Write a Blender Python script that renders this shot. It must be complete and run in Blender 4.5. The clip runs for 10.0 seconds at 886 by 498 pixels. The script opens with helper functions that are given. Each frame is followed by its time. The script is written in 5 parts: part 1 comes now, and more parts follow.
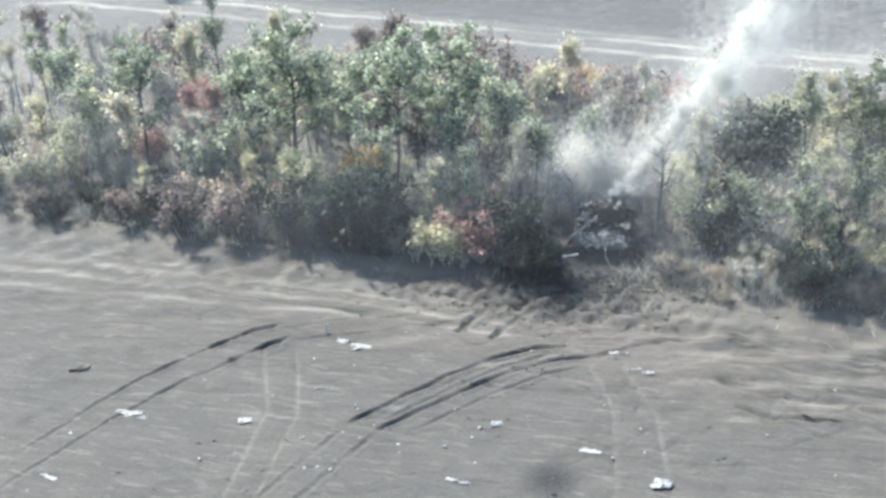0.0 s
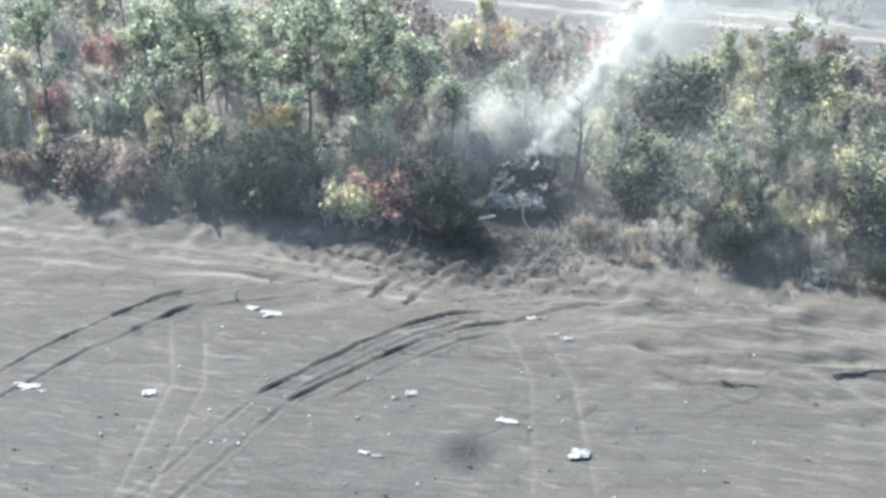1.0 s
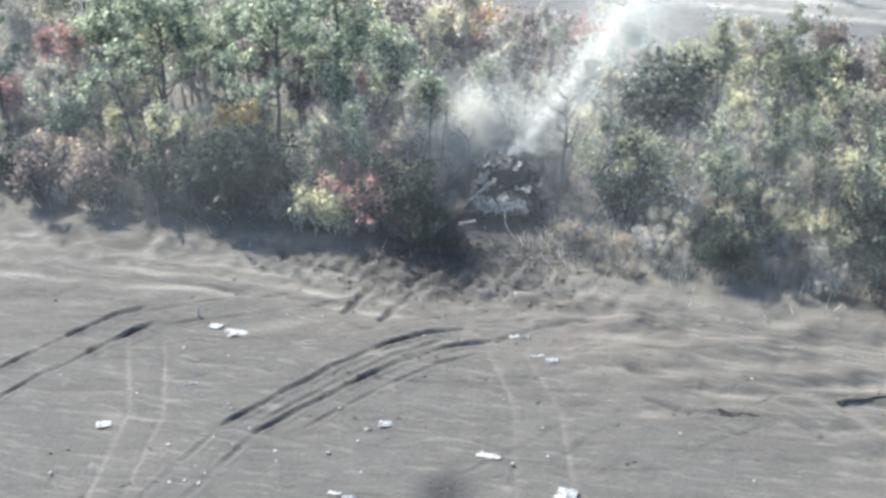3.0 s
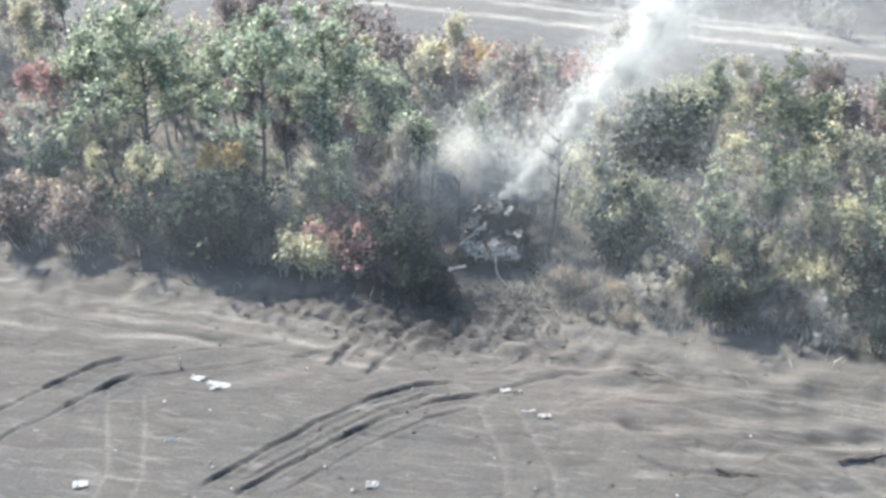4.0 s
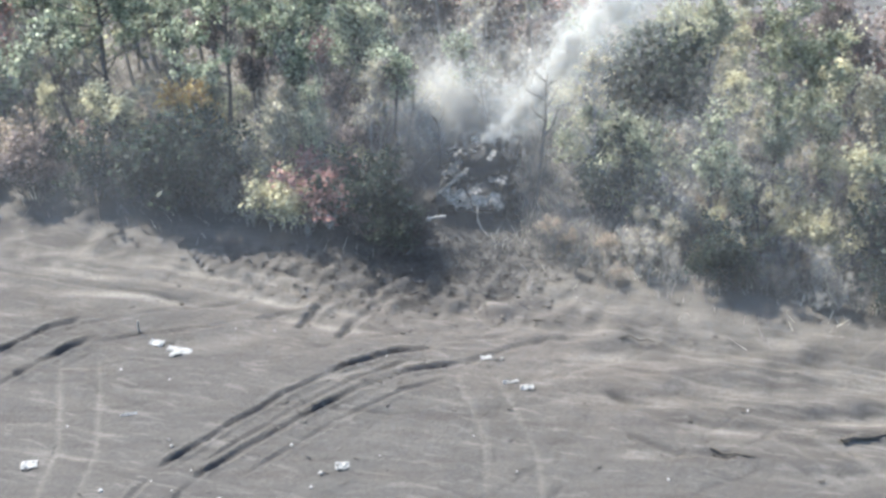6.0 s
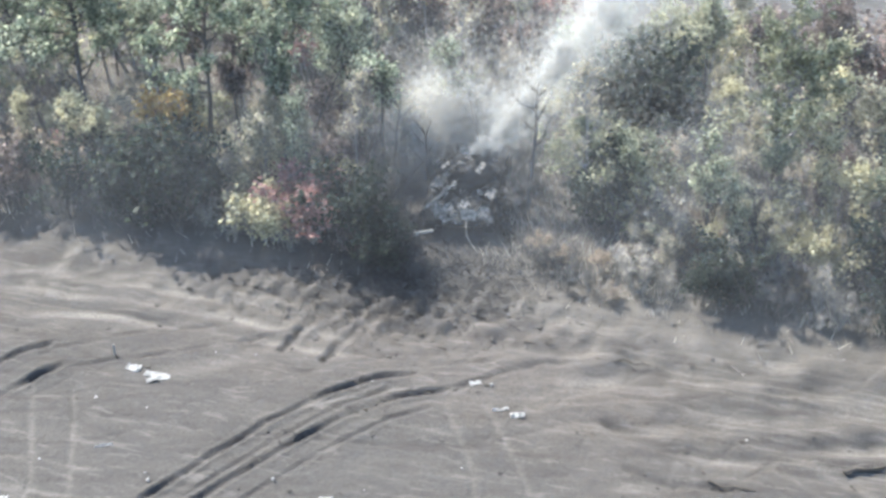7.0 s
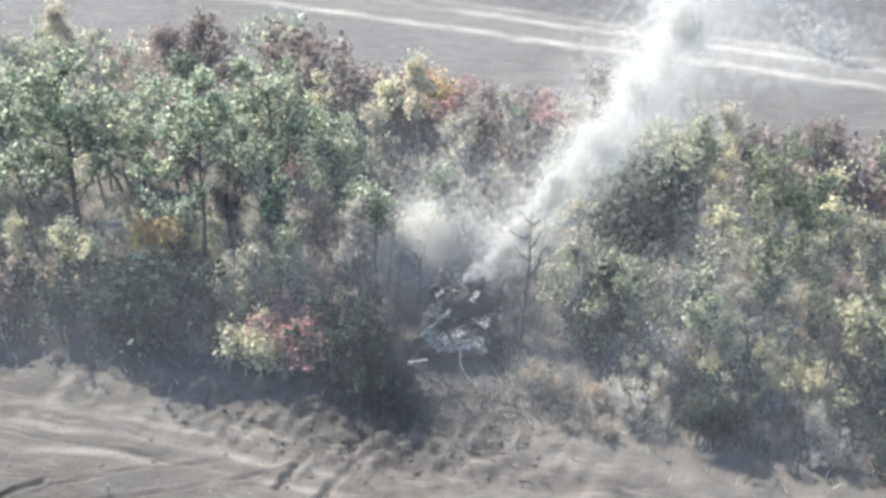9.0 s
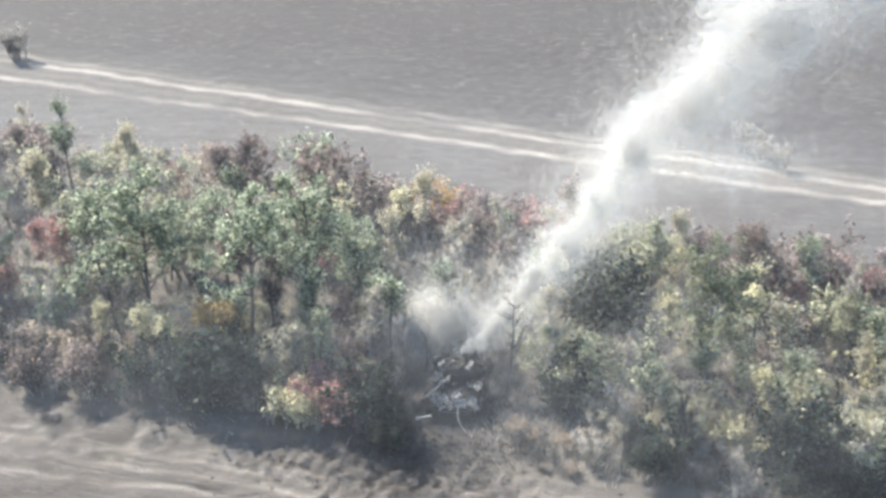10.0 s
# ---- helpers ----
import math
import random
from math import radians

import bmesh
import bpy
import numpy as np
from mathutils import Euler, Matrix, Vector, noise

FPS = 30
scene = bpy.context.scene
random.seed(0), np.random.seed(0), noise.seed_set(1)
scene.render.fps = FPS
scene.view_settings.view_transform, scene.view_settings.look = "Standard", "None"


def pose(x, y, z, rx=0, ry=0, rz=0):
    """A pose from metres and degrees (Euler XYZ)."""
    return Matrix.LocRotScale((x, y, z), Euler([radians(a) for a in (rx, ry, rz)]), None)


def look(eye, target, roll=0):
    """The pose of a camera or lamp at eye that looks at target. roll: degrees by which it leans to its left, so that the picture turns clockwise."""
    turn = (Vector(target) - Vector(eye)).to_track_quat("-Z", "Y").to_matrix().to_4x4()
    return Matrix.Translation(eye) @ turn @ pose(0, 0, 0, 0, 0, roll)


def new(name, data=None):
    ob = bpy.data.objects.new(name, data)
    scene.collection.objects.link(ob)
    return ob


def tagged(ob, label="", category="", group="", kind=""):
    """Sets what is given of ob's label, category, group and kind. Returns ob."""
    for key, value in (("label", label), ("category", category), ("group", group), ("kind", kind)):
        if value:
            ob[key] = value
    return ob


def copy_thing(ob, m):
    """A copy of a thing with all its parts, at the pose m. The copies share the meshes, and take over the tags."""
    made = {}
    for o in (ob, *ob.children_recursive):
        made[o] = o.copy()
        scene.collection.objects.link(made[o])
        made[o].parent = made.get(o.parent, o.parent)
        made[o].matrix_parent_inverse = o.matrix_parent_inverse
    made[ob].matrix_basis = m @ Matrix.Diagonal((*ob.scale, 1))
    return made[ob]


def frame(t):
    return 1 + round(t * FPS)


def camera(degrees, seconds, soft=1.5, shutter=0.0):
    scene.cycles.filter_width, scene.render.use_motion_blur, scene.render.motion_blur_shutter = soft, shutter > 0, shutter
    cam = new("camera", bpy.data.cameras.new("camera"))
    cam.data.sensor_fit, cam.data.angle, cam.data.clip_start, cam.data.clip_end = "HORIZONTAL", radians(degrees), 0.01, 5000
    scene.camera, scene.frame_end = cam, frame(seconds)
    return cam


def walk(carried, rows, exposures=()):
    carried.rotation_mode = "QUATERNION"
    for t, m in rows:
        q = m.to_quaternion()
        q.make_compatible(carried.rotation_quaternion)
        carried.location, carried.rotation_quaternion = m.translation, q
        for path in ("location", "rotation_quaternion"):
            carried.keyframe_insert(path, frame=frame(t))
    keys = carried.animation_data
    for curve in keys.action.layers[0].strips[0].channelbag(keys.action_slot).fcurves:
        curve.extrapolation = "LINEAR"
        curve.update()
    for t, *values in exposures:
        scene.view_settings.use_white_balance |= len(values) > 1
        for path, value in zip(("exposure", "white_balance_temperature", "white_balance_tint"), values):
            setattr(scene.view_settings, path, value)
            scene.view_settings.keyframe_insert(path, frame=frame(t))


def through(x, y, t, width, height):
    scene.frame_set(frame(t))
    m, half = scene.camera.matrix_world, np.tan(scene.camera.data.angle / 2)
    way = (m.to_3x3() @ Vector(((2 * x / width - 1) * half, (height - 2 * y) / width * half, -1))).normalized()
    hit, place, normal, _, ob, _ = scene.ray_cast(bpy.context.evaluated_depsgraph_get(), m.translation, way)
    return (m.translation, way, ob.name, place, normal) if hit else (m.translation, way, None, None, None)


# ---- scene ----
cam = camera(38.0, 10.0, soft=3.0)
PATH = [
    (0, (2.58, -66.443, 34.206), (2.288, -64.673, 33.322), -4.5),
    (0.3, (2.012, -65.578, 33.995), (1.717, -63.792, 33.143), -4.4),
    (0.5, (2.629, -65.332, 33.949), (2.357, -63.531, 33.123), -4.3),
    (0.7, (2.502, -64.948, 33.705), (2.328, -63.146, 32.856), -3.0),
    (0.8, (2.624, -64.641, 33.592), (2.453, -62.856, 32.705), -3.1),
    (1, (2.677, -64.329, 33.755), (2.507, -62.581, 32.798), -3.0),
    (1.3, (2.782, -63.501, 33.617), (2.612, -61.792, 32.593), -3.0),
    (1.5, (2.859, -62.998, 33.696), (2.689, -61.289, 32.67), -3.1),
    (1.8, (2.77, -62.286, 33.776), (2.606, -60.565, 32.77), -3.0),
    (2, (2.75, -61.784, 34.052), (2.589, -60.057, 33.056), -3.0),
    (3.3, (2.738, -58.556, 33.987), (2.592, -56.852, 32.949), -3.1),
    (3.5, (2.915, -58.066, 34.3), (2.766, -56.375, 33.241), -3.1),
    (3.8, (2.703, -57.383, 34.368), (2.567, -55.669, 33.348), -2.8),
    (4, (2.621, -57.053, 34.478), (2.491, -55.322, 33.484), -2.7),
    (4.3, (2.432, -56.204, 34.931), (2.313, -54.456, 33.967), -2.6),
    (4.4, (2.656, -55.83, 35.076), (2.531, -54.075, 34.126), -2.7),
    (4.5, (2.228, -55.989, 34.973), (2.119, -54.223, 34.04), -2.4),
    (4.8, (2.207, -55.2, 34.961), (2.102, -53.455, 33.989), -2.4),
    (5, (2.471, -54.587, 35.077), (2.36, -52.887, 34.029), -2.4),
    (5.2, (2.958, -53.899, 34.888), (2.833, -52.243, 33.773), -2.8),
    (6.3, (3.072, -51.038, 34.606), (2.956, -49.408, 33.454), -2.7),
    (6.5, (3.134, -50.363, 34.778), (3.019, -48.751, 33.6), -2.8),
    (6.8, (3.129, -49.512, 34.875), (3.019, -47.875, 33.732), -2.7),
    (7, (3.079, -49.168, 34.901), (2.974, -47.545, 33.737), -2.6),
    (7.3, (3.266, -48.301, 34.885), (3.16, -46.705, 33.684), -2.8),
    (7.5, (3.259, -47.683, 35.067), (3.155, -46.092, 33.86), -2.6),
    (7.8, (3.282, -46.786, 35.196), (3.181, -45.174, 34.016), -2.7),
    (8, (3.074, -46.408, 35.153), (2.983, -44.814, 33.949), -2.4),
    (8.3, (3.237, -45.295, 35.319), (3.119, -43.708, 34.109), -3.0),
    (8.5, (2.293, -44.961, 35.336), (2.209, -43.341, 34.165), -2.2),
    (8.7, (2.339, -44.034, 35.919), (2.256, -42.404, 34.763), -2.1),
    (8.8, (2.459, -43.959, 35.84), (2.374, -42.315, 34.704), -2.2),
    (8.9, (2.554, -45.376, 36.681), (2.471, -43.72, 35.563), -2.2),
    (9, (2.787, -47.296, 38.012), (2.703, -45.626, 36.914), -2.2),
    (9.1, (3.011, -49.773, 39.27), (2.927, -48.089, 38.194), -2.1),
    (9.2, (3.279, -52.56, 40.831), (3.193, -50.863, 39.777), -2.2),
    (9.3, (3.318, -55.364, 42.528), (3.237, -53.658, 41.487), -2.1),
    (9.4, (3.882, -58.276, 44.281), (3.79, -56.563, 43.252), -2.3),
    (9.5, (4.267, -61.485, 45.611), (4.17, -59.759, 44.606), -2.4),
    (9.7, (4.676, -60.717, 46.605), (4.557, -58.999, 45.589), -2.8),
    (10, (4.075, -60.628, 46.022), (3.974, -58.887, 45.042), -2.4),
]
walk(cam, [(t, look(eye, target, roll)) for t, eye, target, roll in PATH],
     [(0, 1.88, 6210, 3), (1.5, 2.0, 6120, 2), (3.5, 1.9, 6270, 5), (5.0, 1.9, 6310, 7), (6.5, 1.87, 6260, 7), (8.5, 1.87, 6330, 7), (10, 1.87, 6600, 8)])
scene.cycles.transparent_max_bounces = 32

# ---- world and sun ----
SUN_FROM = Vector((-0.50, 0.47, 0.71)).normalized()
world = bpy.data.worlds.new("world")
scene.world = world
world.use_nodes = True
sky = world.node_tree.nodes.new("ShaderNodeTexSky")
sky.sky_type, sky.sun_disc = "NISHITA", False
sky.sun_elevation = math.asin(SUN_FROM.z)
sky.sun_rotation = math.atan2(SUN_FROM.x, SUN_FROM.y)
back = world.node_tree.nodes["Background"]
back.inputs[1].default_value = 0.15
world.node_tree.links.new(sky.outputs[0], back.inputs[0])
sun = new("sun", bpy.data.lights.new("sun", "SUN"))
sun.data.energy, sun.data.angle, sun.data.color = 4.45, radians(0.6), (1.0, 0.95, 0.87)
sun.matrix_world = look(SUN_FROM * 100, (0, 0, 0))


# ---- materials ----
def ramp(nt, fac, stops):
    node = nt.nodes.new("ShaderNodeValToRGB")
    e = node.color_ramp.elements
    while len(e) < len(stops):
        e.new(0.5)
    for el, (p, c) in zip(e, stops):
        el.position, el.color = p, (*c, 1)
    nt.links.new(fac, node.inputs[0])
    return node.outputs[0]


def tex(nt, kind, scale, vec=None, **values):
    node = nt.nodes.new(kind)
    node.inputs["Scale"].default_value = scale
    for k, v in values.items():
        node.inputs[k].default_value = v
    if vec is not None:
        nt.links.new(vec, node.inputs["Vector"])
    return node.outputs[0]


def blend(nt, fac, a, b, mode="MIX"):
    node = nt.nodes.new("ShaderNodeMix")
    node.data_type, node.blend_type = "RGBA", mode
    for sock, v in ((node.inputs[0], fac), (node.inputs[6], a), (node.inputs[7], b)):
        if isinstance(v, (int, float)):
            sock.default_value = v
        elif isinstance(v, tuple):
            sock.default_value = (*v, 1)
        else:
            nt.links.new(v, sock)
    return node.outputs[2]


def calc(nt, op, a, b=0.0):
    node = nt.nodes.new("ShaderNodeMath")
    node.operation, node.use_clamp = op, True
    for sock, v in zip(node.inputs, (a, b)):
        if isinstance(v, (int, float)):
            sock.default_value = v
        else:
            nt.links.new(v, sock)
    return node.outputs[0]


def shader(name, rough=0.85, metal=0.0):
    m = bpy.data.materials.new(name)
    m.use_nodes = True
    b = m.node_tree.nodes["Principled BSDF"]
    b.inputs["Roughness"].default_value, b.inputs["Metallic"].default_value = rough, metal
    b.inputs["Specular IOR Level"].default_value = 0.25
    return m, m.node_tree, b


def bumped(nt, b, height, strength, distance):
    node = nt.nodes.new("ShaderNodeBump")
    node.inputs["Strength"].default_value, node.inputs["Distance"].default_value = strength, distance
    nt.links.new(height, node.inputs["Height"])
    nt.links.new(node.outputs[0], b.inputs["Normal"])


def place_of(nt, sx=1.0, sy=1.0, sz=1.0, rz=0.0):
    geo = nt.nodes.new("ShaderNodeNewGeometry")
    mp = nt.nodes.new("ShaderNodeMapping")
    mp.inputs["Scale"].default_value = (sx, sy, sz)
    mp.inputs["Rotation"].default_value = (0, 0, radians(rz))
    nt.links.new(geo.outputs["Position"], mp.inputs[0])
    return mp.outputs[0]


def grain_of(nt, along, across, turn):
    """Coordinates drawn out along a direction, turn degrees from x."""
    geo = nt.nodes.new("ShaderNodeNewGeometry")
    mp = nt.nodes.new("ShaderNodeMapping")
    mp.vector_type = "TEXTURE"
    mp.inputs["Scale"].default_value = (along, across, across)
    mp.inputs["Rotation"].default_value = (0, 0, radians(turn))
    nt.links.new(geo.outputs["Position"], mp.inputs[0])
    return mp.outputs[0]


def local_of(nt):
    return nt.nodes.new("ShaderNodeTexCoord").outputs["Object"]


def mark_of(nt, name):
    node = nt.nodes.new("ShaderNodeAttribute")
    node.attribute_name = name
    return node.outputs["Fac"]


def soil_material():
    m, nt, b = shader("ploughed_soil", 0.95)
    big = tex(nt, "ShaderNodeTexNoise", 0.09, place_of(nt), Detail=4.0, Roughness=0.6)
    mid = tex(nt, "ShaderNodeTexNoise", 1.1, place_of(nt, 0.28, 1.0, 1.0, 8), Detail=6.0, Roughness=0.65)
    fine = tex(nt, "ShaderNodeTexNoise", 7.0, place_of(nt), Detail=5.0, Roughness=0.7)
    streak = tex(nt, "ShaderNodeTexNoise", 1.6, place_of(nt, 0.1, 1.0, 1.0, 12), Detail=5.0, Roughness=0.6)
    c = ramp(nt, big, [(0.3, (0.075, 0.073, 0.071)), (0.7, (0.093, 0.087, 0.081))])
    c = blend(nt, calc(nt, "MULTIPLY", ramp(nt, mid, [(0.42, (0, 0, 0)), (0.72, (1, 1, 1))]), 0.55), c, (0.115, 0.107, 0.098))
    c = blend(nt, calc(nt, "MULTIPLY", ramp(nt, streak, [(0.5, (0, 0, 0)), (0.68, (1, 1, 1))]), 0.6), c, (0.055, 0.049, 0.045))
    scratch = tex(nt, "ShaderNodeTexNoise", 3.4, grain_of(nt, 5.5, 1.0, -12), Detail=4.0, Roughness=0.6, Distortion=0.5)
    c = blend(nt, 0.65, c, ramp(nt, fine, [(0.3, (0.16, 0.15, 0.145)), (0.7, (0.40, 0.38, 0.35))]), "OVERLAY")
    rough_edge = ramp(nt, fine, [(0.25, (0.35, 0.35, 0.35)), (0.6, (1, 1, 1))])
    # the darkest soil tone mixes turned earth with painted shade of ruts and bushes
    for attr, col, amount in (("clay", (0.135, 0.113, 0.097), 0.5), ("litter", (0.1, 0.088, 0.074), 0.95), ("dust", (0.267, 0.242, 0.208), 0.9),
                              ("turned_shade", (0.034, 0.031, 0.029), 0.92), ("tilled", (0.036, 0.034, 0.033), 0.94)):
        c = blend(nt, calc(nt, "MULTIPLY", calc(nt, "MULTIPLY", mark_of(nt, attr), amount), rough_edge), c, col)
    open_soil = calc(nt, "SUBTRACT", 1.0, calc(nt, "MULTIPLY", mark_of(nt, "litter"), 0.8))
    patchy = ramp(nt, big, [(0.3, (0.35, 0.35, 0.35)), (0.65, (1, 1, 1))])
    open_soil = calc(nt, "MULTIPLY", open_soil, patchy)
    c = blend(nt, calc(nt, "MULTIPLY", calc(nt, "MULTIPLY", ramp(nt, scratch, [(0.54, (0, 0, 0)), (0.64, (1, 1, 1))]), 0.65), open_soil), c, (0.058, 0.052, 0.049))
    c = blend(nt, calc(nt, "MULTIPLY", calc(nt, "MULTIPLY", ramp(nt, scratch, [(0.34, (1, 1, 1)), (0.44, (0, 0, 0))]), 0.4), open_soil), c, (0.17, 0.152, 0.14))
    c = blend(nt, mark_of(nt, "scorch_shade"), c, ramp(nt, fine, [(0.35, (0.014, 0.014, 0.015)), (0.7, (0.042, 0.039, 0.038))]))
    nt.links.new(c, b.inputs["Base Color"])
    bumped(nt, b, blend(nt, 0.5, blend(nt, 0.5, mid, scratch), fine), 0.9, 0.12)
    return m


def bark_material(name, dark, light):
    m, nt, b = shader(name, 0.9)
    v = local_of(nt)
    info = nt.nodes.new("ShaderNodeObjectInfo")
    n = tex(nt, "ShaderNodeTexNoise", 9.0, v, Detail=4.0)
    c = ramp(nt, n, [(0.3, dark), (0.7, light)])
    c = blend(nt, calc(nt, "MULTIPLY", info.outputs["Random"], 0.3), c, tuple(0.7 * x for x in dark))
    nt.links.new(c, b.inputs["Base Color"])
    bumped(nt, b, n, 0.6, 0.02)
    return m


def leaf_material(name, stops, through=0.58):
    m, nt, b = shader(name, 0.6)
    geo = nt.nodes.new("ShaderNodeNewGeometry")
    info = nt.nodes.new("ShaderNodeObjectInfo")
    c = ramp(nt, geo.outputs["Random Per Island"], stops)
    c = blend(nt, calc(nt, "MULTIPLY", info.outputs["Random"], 0.3), c, tuple(0.6 * x for x in stops[0][1]))
    nt.links.new(c, b.inputs["Base Color"])
    glow = nt.nodes.new("ShaderNodeBsdfTranslucent")
    nt.links.new(c, glow.inputs[0])
    mix = nt.nodes.new("ShaderNodeMixShader")
    mix.inputs[0].default_value = through
    nt.links.new(b.outputs[0], mix.inputs[1])
    nt.links.new(glow.outputs[0], mix.inputs[2])
    nt.links.new(mix.outputs[0], nt.nodes["Material Output"].inputs[0])
    return m


def plain_material(name, low, high, scale, rough, metal=0.0, bump=0.4):
    m, nt, b = shader(name, rough, metal)
    v = local_of(nt)
    a = tex(nt, "ShaderNodeTexNoise", scale, v, Detail=6.0, Roughness=0.65)
    g = tex(nt, "ShaderNodeTexNoise", scale * 7, v, Detail=4.0)
    c = ramp(nt, blend(nt, 0.35, a, g), [(0.36, low), (0.66, high)])
    nt.links.new(c, b.inputs["Base Color"])
    bumped(nt, b, g, bump, 0.02)
    return m


SOIL = soil_material()
BARK = bark_material("grey_bark", (0.13, 0.125, 0.123), (0.32, 0.305, 0.295))
BARK_DARK = bark_material("dark_bark", (0.028, 0.026, 0.026), (0.09, 0.083, 0.08))
# darker twig colour for shrubs that stand in shade
DIM = bark_material("shade_dark_twigs", (0.05, 0.047, 0.046), (0.15, 0.142, 0.138))
TWIG = bark_material("pale_twigs", (0.16, 0.148, 0.136), (0.35, 0.328, 0.3))
LEAF_GREEN = leaf_material("green_leaves", [(0.0, (0.11, 0.135, 0.088)), (0.55, (0.24, 0.275, 0.19)), (1.0, (0.54, 0.56, 0.42))])
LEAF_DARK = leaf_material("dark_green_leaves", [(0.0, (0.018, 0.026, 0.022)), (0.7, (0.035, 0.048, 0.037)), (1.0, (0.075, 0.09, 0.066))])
LEAF_PALE = leaf_material("pale_yellow_leaves", [(0.0, (0.34, 0.315, 0.2)), (0.6, (0.58, 0.535, 0.34)), (1.0, (0.76, 0.72, 0.52))])
LEAF_ORANGE = leaf_material("orange_leaves", [(0.0, (0.33, 0.2, 0.08)), (0.6, (0.52, 0.38, 0.15)), (1.0, (0.64, 0.54, 0.27))])
LEAF_RED = leaf_material("red_leaves", [(0.0, (0.2, 0.108, 0.1)), (0.6, (0.33, 0.188, 0.172)), (1.0, (0.43, 0.29, 0.26))])
LEAF_BROWN = leaf_material("brown_leaves", [(0.0, (0.13, 0.104, 0.097)), (0.6, (0.22, 0.176, 0.16)), (1.0, (0.36, 0.295, 0.255))])
LEAF_TAN = leaf_material("tan_leaves", [(0.0, (0.2, 0.155, 0.115)), (0.6, (0.38, 0.31, 0.24)), (1.0, (0.56, 0.48, 0.38))])
LEAF_DRY = leaf_material("dry_leaves", [(0.0, (0.25, 0.22, 0.15)), (0.6, (0.45, 0.405, 0.29)), (1.0, (0.66, 0.61, 0.45))])
LEAF_SAGE = leaf_material("grey_green_leaves", [(0.0, (0.16, 0.18, 0.12)), (0.6, (0.33, 0.345, 0.235)), (1.0, (0.6, 0.59, 0.43))])
LEAF_OLIVE = leaf_material("olive_leaves", [(0.0, (0.15, 0.155, 0.1)), (0.6, (0.3, 0.3, 0.195)), (1.0, (0.56, 0.54, 0.38))])
CHAR = plain_material("charred_steel", (0.004, 0.004, 0.005), (0.015, 0.015, 0.016), 3.0, 0.75, 0.3)
ASH = plain_material("ash_grey_steel", (0.012, 0.012, 0.012), (0.27, 0.255, 0.235), 5.0, 0.85, 0.0)
RUBBER = plain_material("burnt_rubber", (0.01, 0.01, 0.01), (0.035, 0.033, 0.032), 6.0, 0.9)
PALE = plain_material("pale_debris", (0.13, 0.126, 0.118), (0.34, 0.33, 0.31), 4.0, 0.8)
WOOD = plain_material("weathered_wood", (0.03, 0.026, 0.023), (0.1, 0.086, 0.072), 5.0, 0.9)


def smoke_material(name, cover, tint=(0.8, 0.8, 0.785)):
    m, nt, b = shader(name, 1.0)
    b.inputs["Base Color"].default_value = (*tint, 1)
    b.inputs["Specular IOR Level"].default_value = 0.0
    glow = nt.nodes.new("ShaderNodeBsdfTranslucent")
    glow.inputs[0].default_value = (*tint, 1)
    mix = nt.nodes.new("ShaderNodeMixShader")
    mix.inputs[0].default_value = 0.5
    nt.links.new(b.outputs[0], mix.inputs[1])
    nt.links.new(glow.outputs[0], mix.inputs[2])
    gap = nt.nodes.new("ShaderNodeBsdfTransparent")
    thin = nt.nodes.new("ShaderNodeMixShader")
    thin.name = "thin"
    thin.inputs[0].default_value = cover
    nt.links.new(gap.outputs[0], thin.inputs[1])
    nt.links.new(mix.outputs[0], thin.inputs[2])
    nt.links.new(thin.outputs[0], nt.nodes["Material Output"].inputs[0])
    return m


def flame_material():
    m = bpy.data.materials.new("flame")
    m.use_nodes = True
    nt = m.node_tree
    nt.nodes.remove(nt.nodes["Principled BSDF"])
    e = nt.nodes.new("ShaderNodeEmission")
    c = ramp(nt, tex(nt, "ShaderNodeTexNoise", 3.0, local_of(nt)), [(0.35, (1.0, 0.16, 0.03)), (0.65, (1.0, 0.5, 0.16))])
    nt.links.new(c, e.inputs[0])
    e.inputs[1].default_value = 0.7
    nt.links.new(e.outputs[0], nt.nodes["Material Output"].inputs[0])
    return m


# pale bluish haze laid over the strip to lighten its shaded parts
VEIL = smoke_material("pale_veil", 0.04, (0.66, 0.71, 0.77))
cover = calc(VEIL.node_tree, "MULTIPLY", mark_of(VEIL.node_tree, "thickness"), ramp(VEIL.node_tree, tex(VEIL.node_tree, "ShaderNodeTexNoise", 0.16, place_of(VEIL.node_tree), Detail=3.0), [(0.3, (0.007, 0.007, 0.007)), (0.7, (0.018, 0.018, 0.018))]))
VEIL.node_tree.links.new(cover, VEIL.node_tree.nodes["thin"].inputs[0])
SMOKE, HAZE, FLAME = smoke_material("white_smoke", 0.06, (0.66, 0.655, 0.63)), smoke_material("thin_smoke", 0.038, (0.9, 0.865, 0.79)), flame_material()


# ---- mesh helpers ----
def mesh_of(name, verts, faces, material, smooth=False):
    me = bpy.data.meshes.new(name)
    me.from_pydata([tuple(v) for v in verts], [], faces)
    me.materials.append(material)
    if smooth:
        me.polygons.foreach_set("use_smooth", [True] * len(me.polygons))
    me.update()
    return me


def part(name, bm, material, parent, label=""):
    me = bpy.data.meshes.new(name)
    bm.to_mesh(me)
    bm.free()
    me.materials.append(material)
    ob = new(name, me)
    ob.parent = parent
    if label:
        ob["label"] = label
    return ob


def thing(name, m, label, category, group="", kind=""):
    ob = new(name)
    ob.matrix_basis = m
    ob.empty_display_size = 0.2
    return tagged(ob, label, category, group, kind)


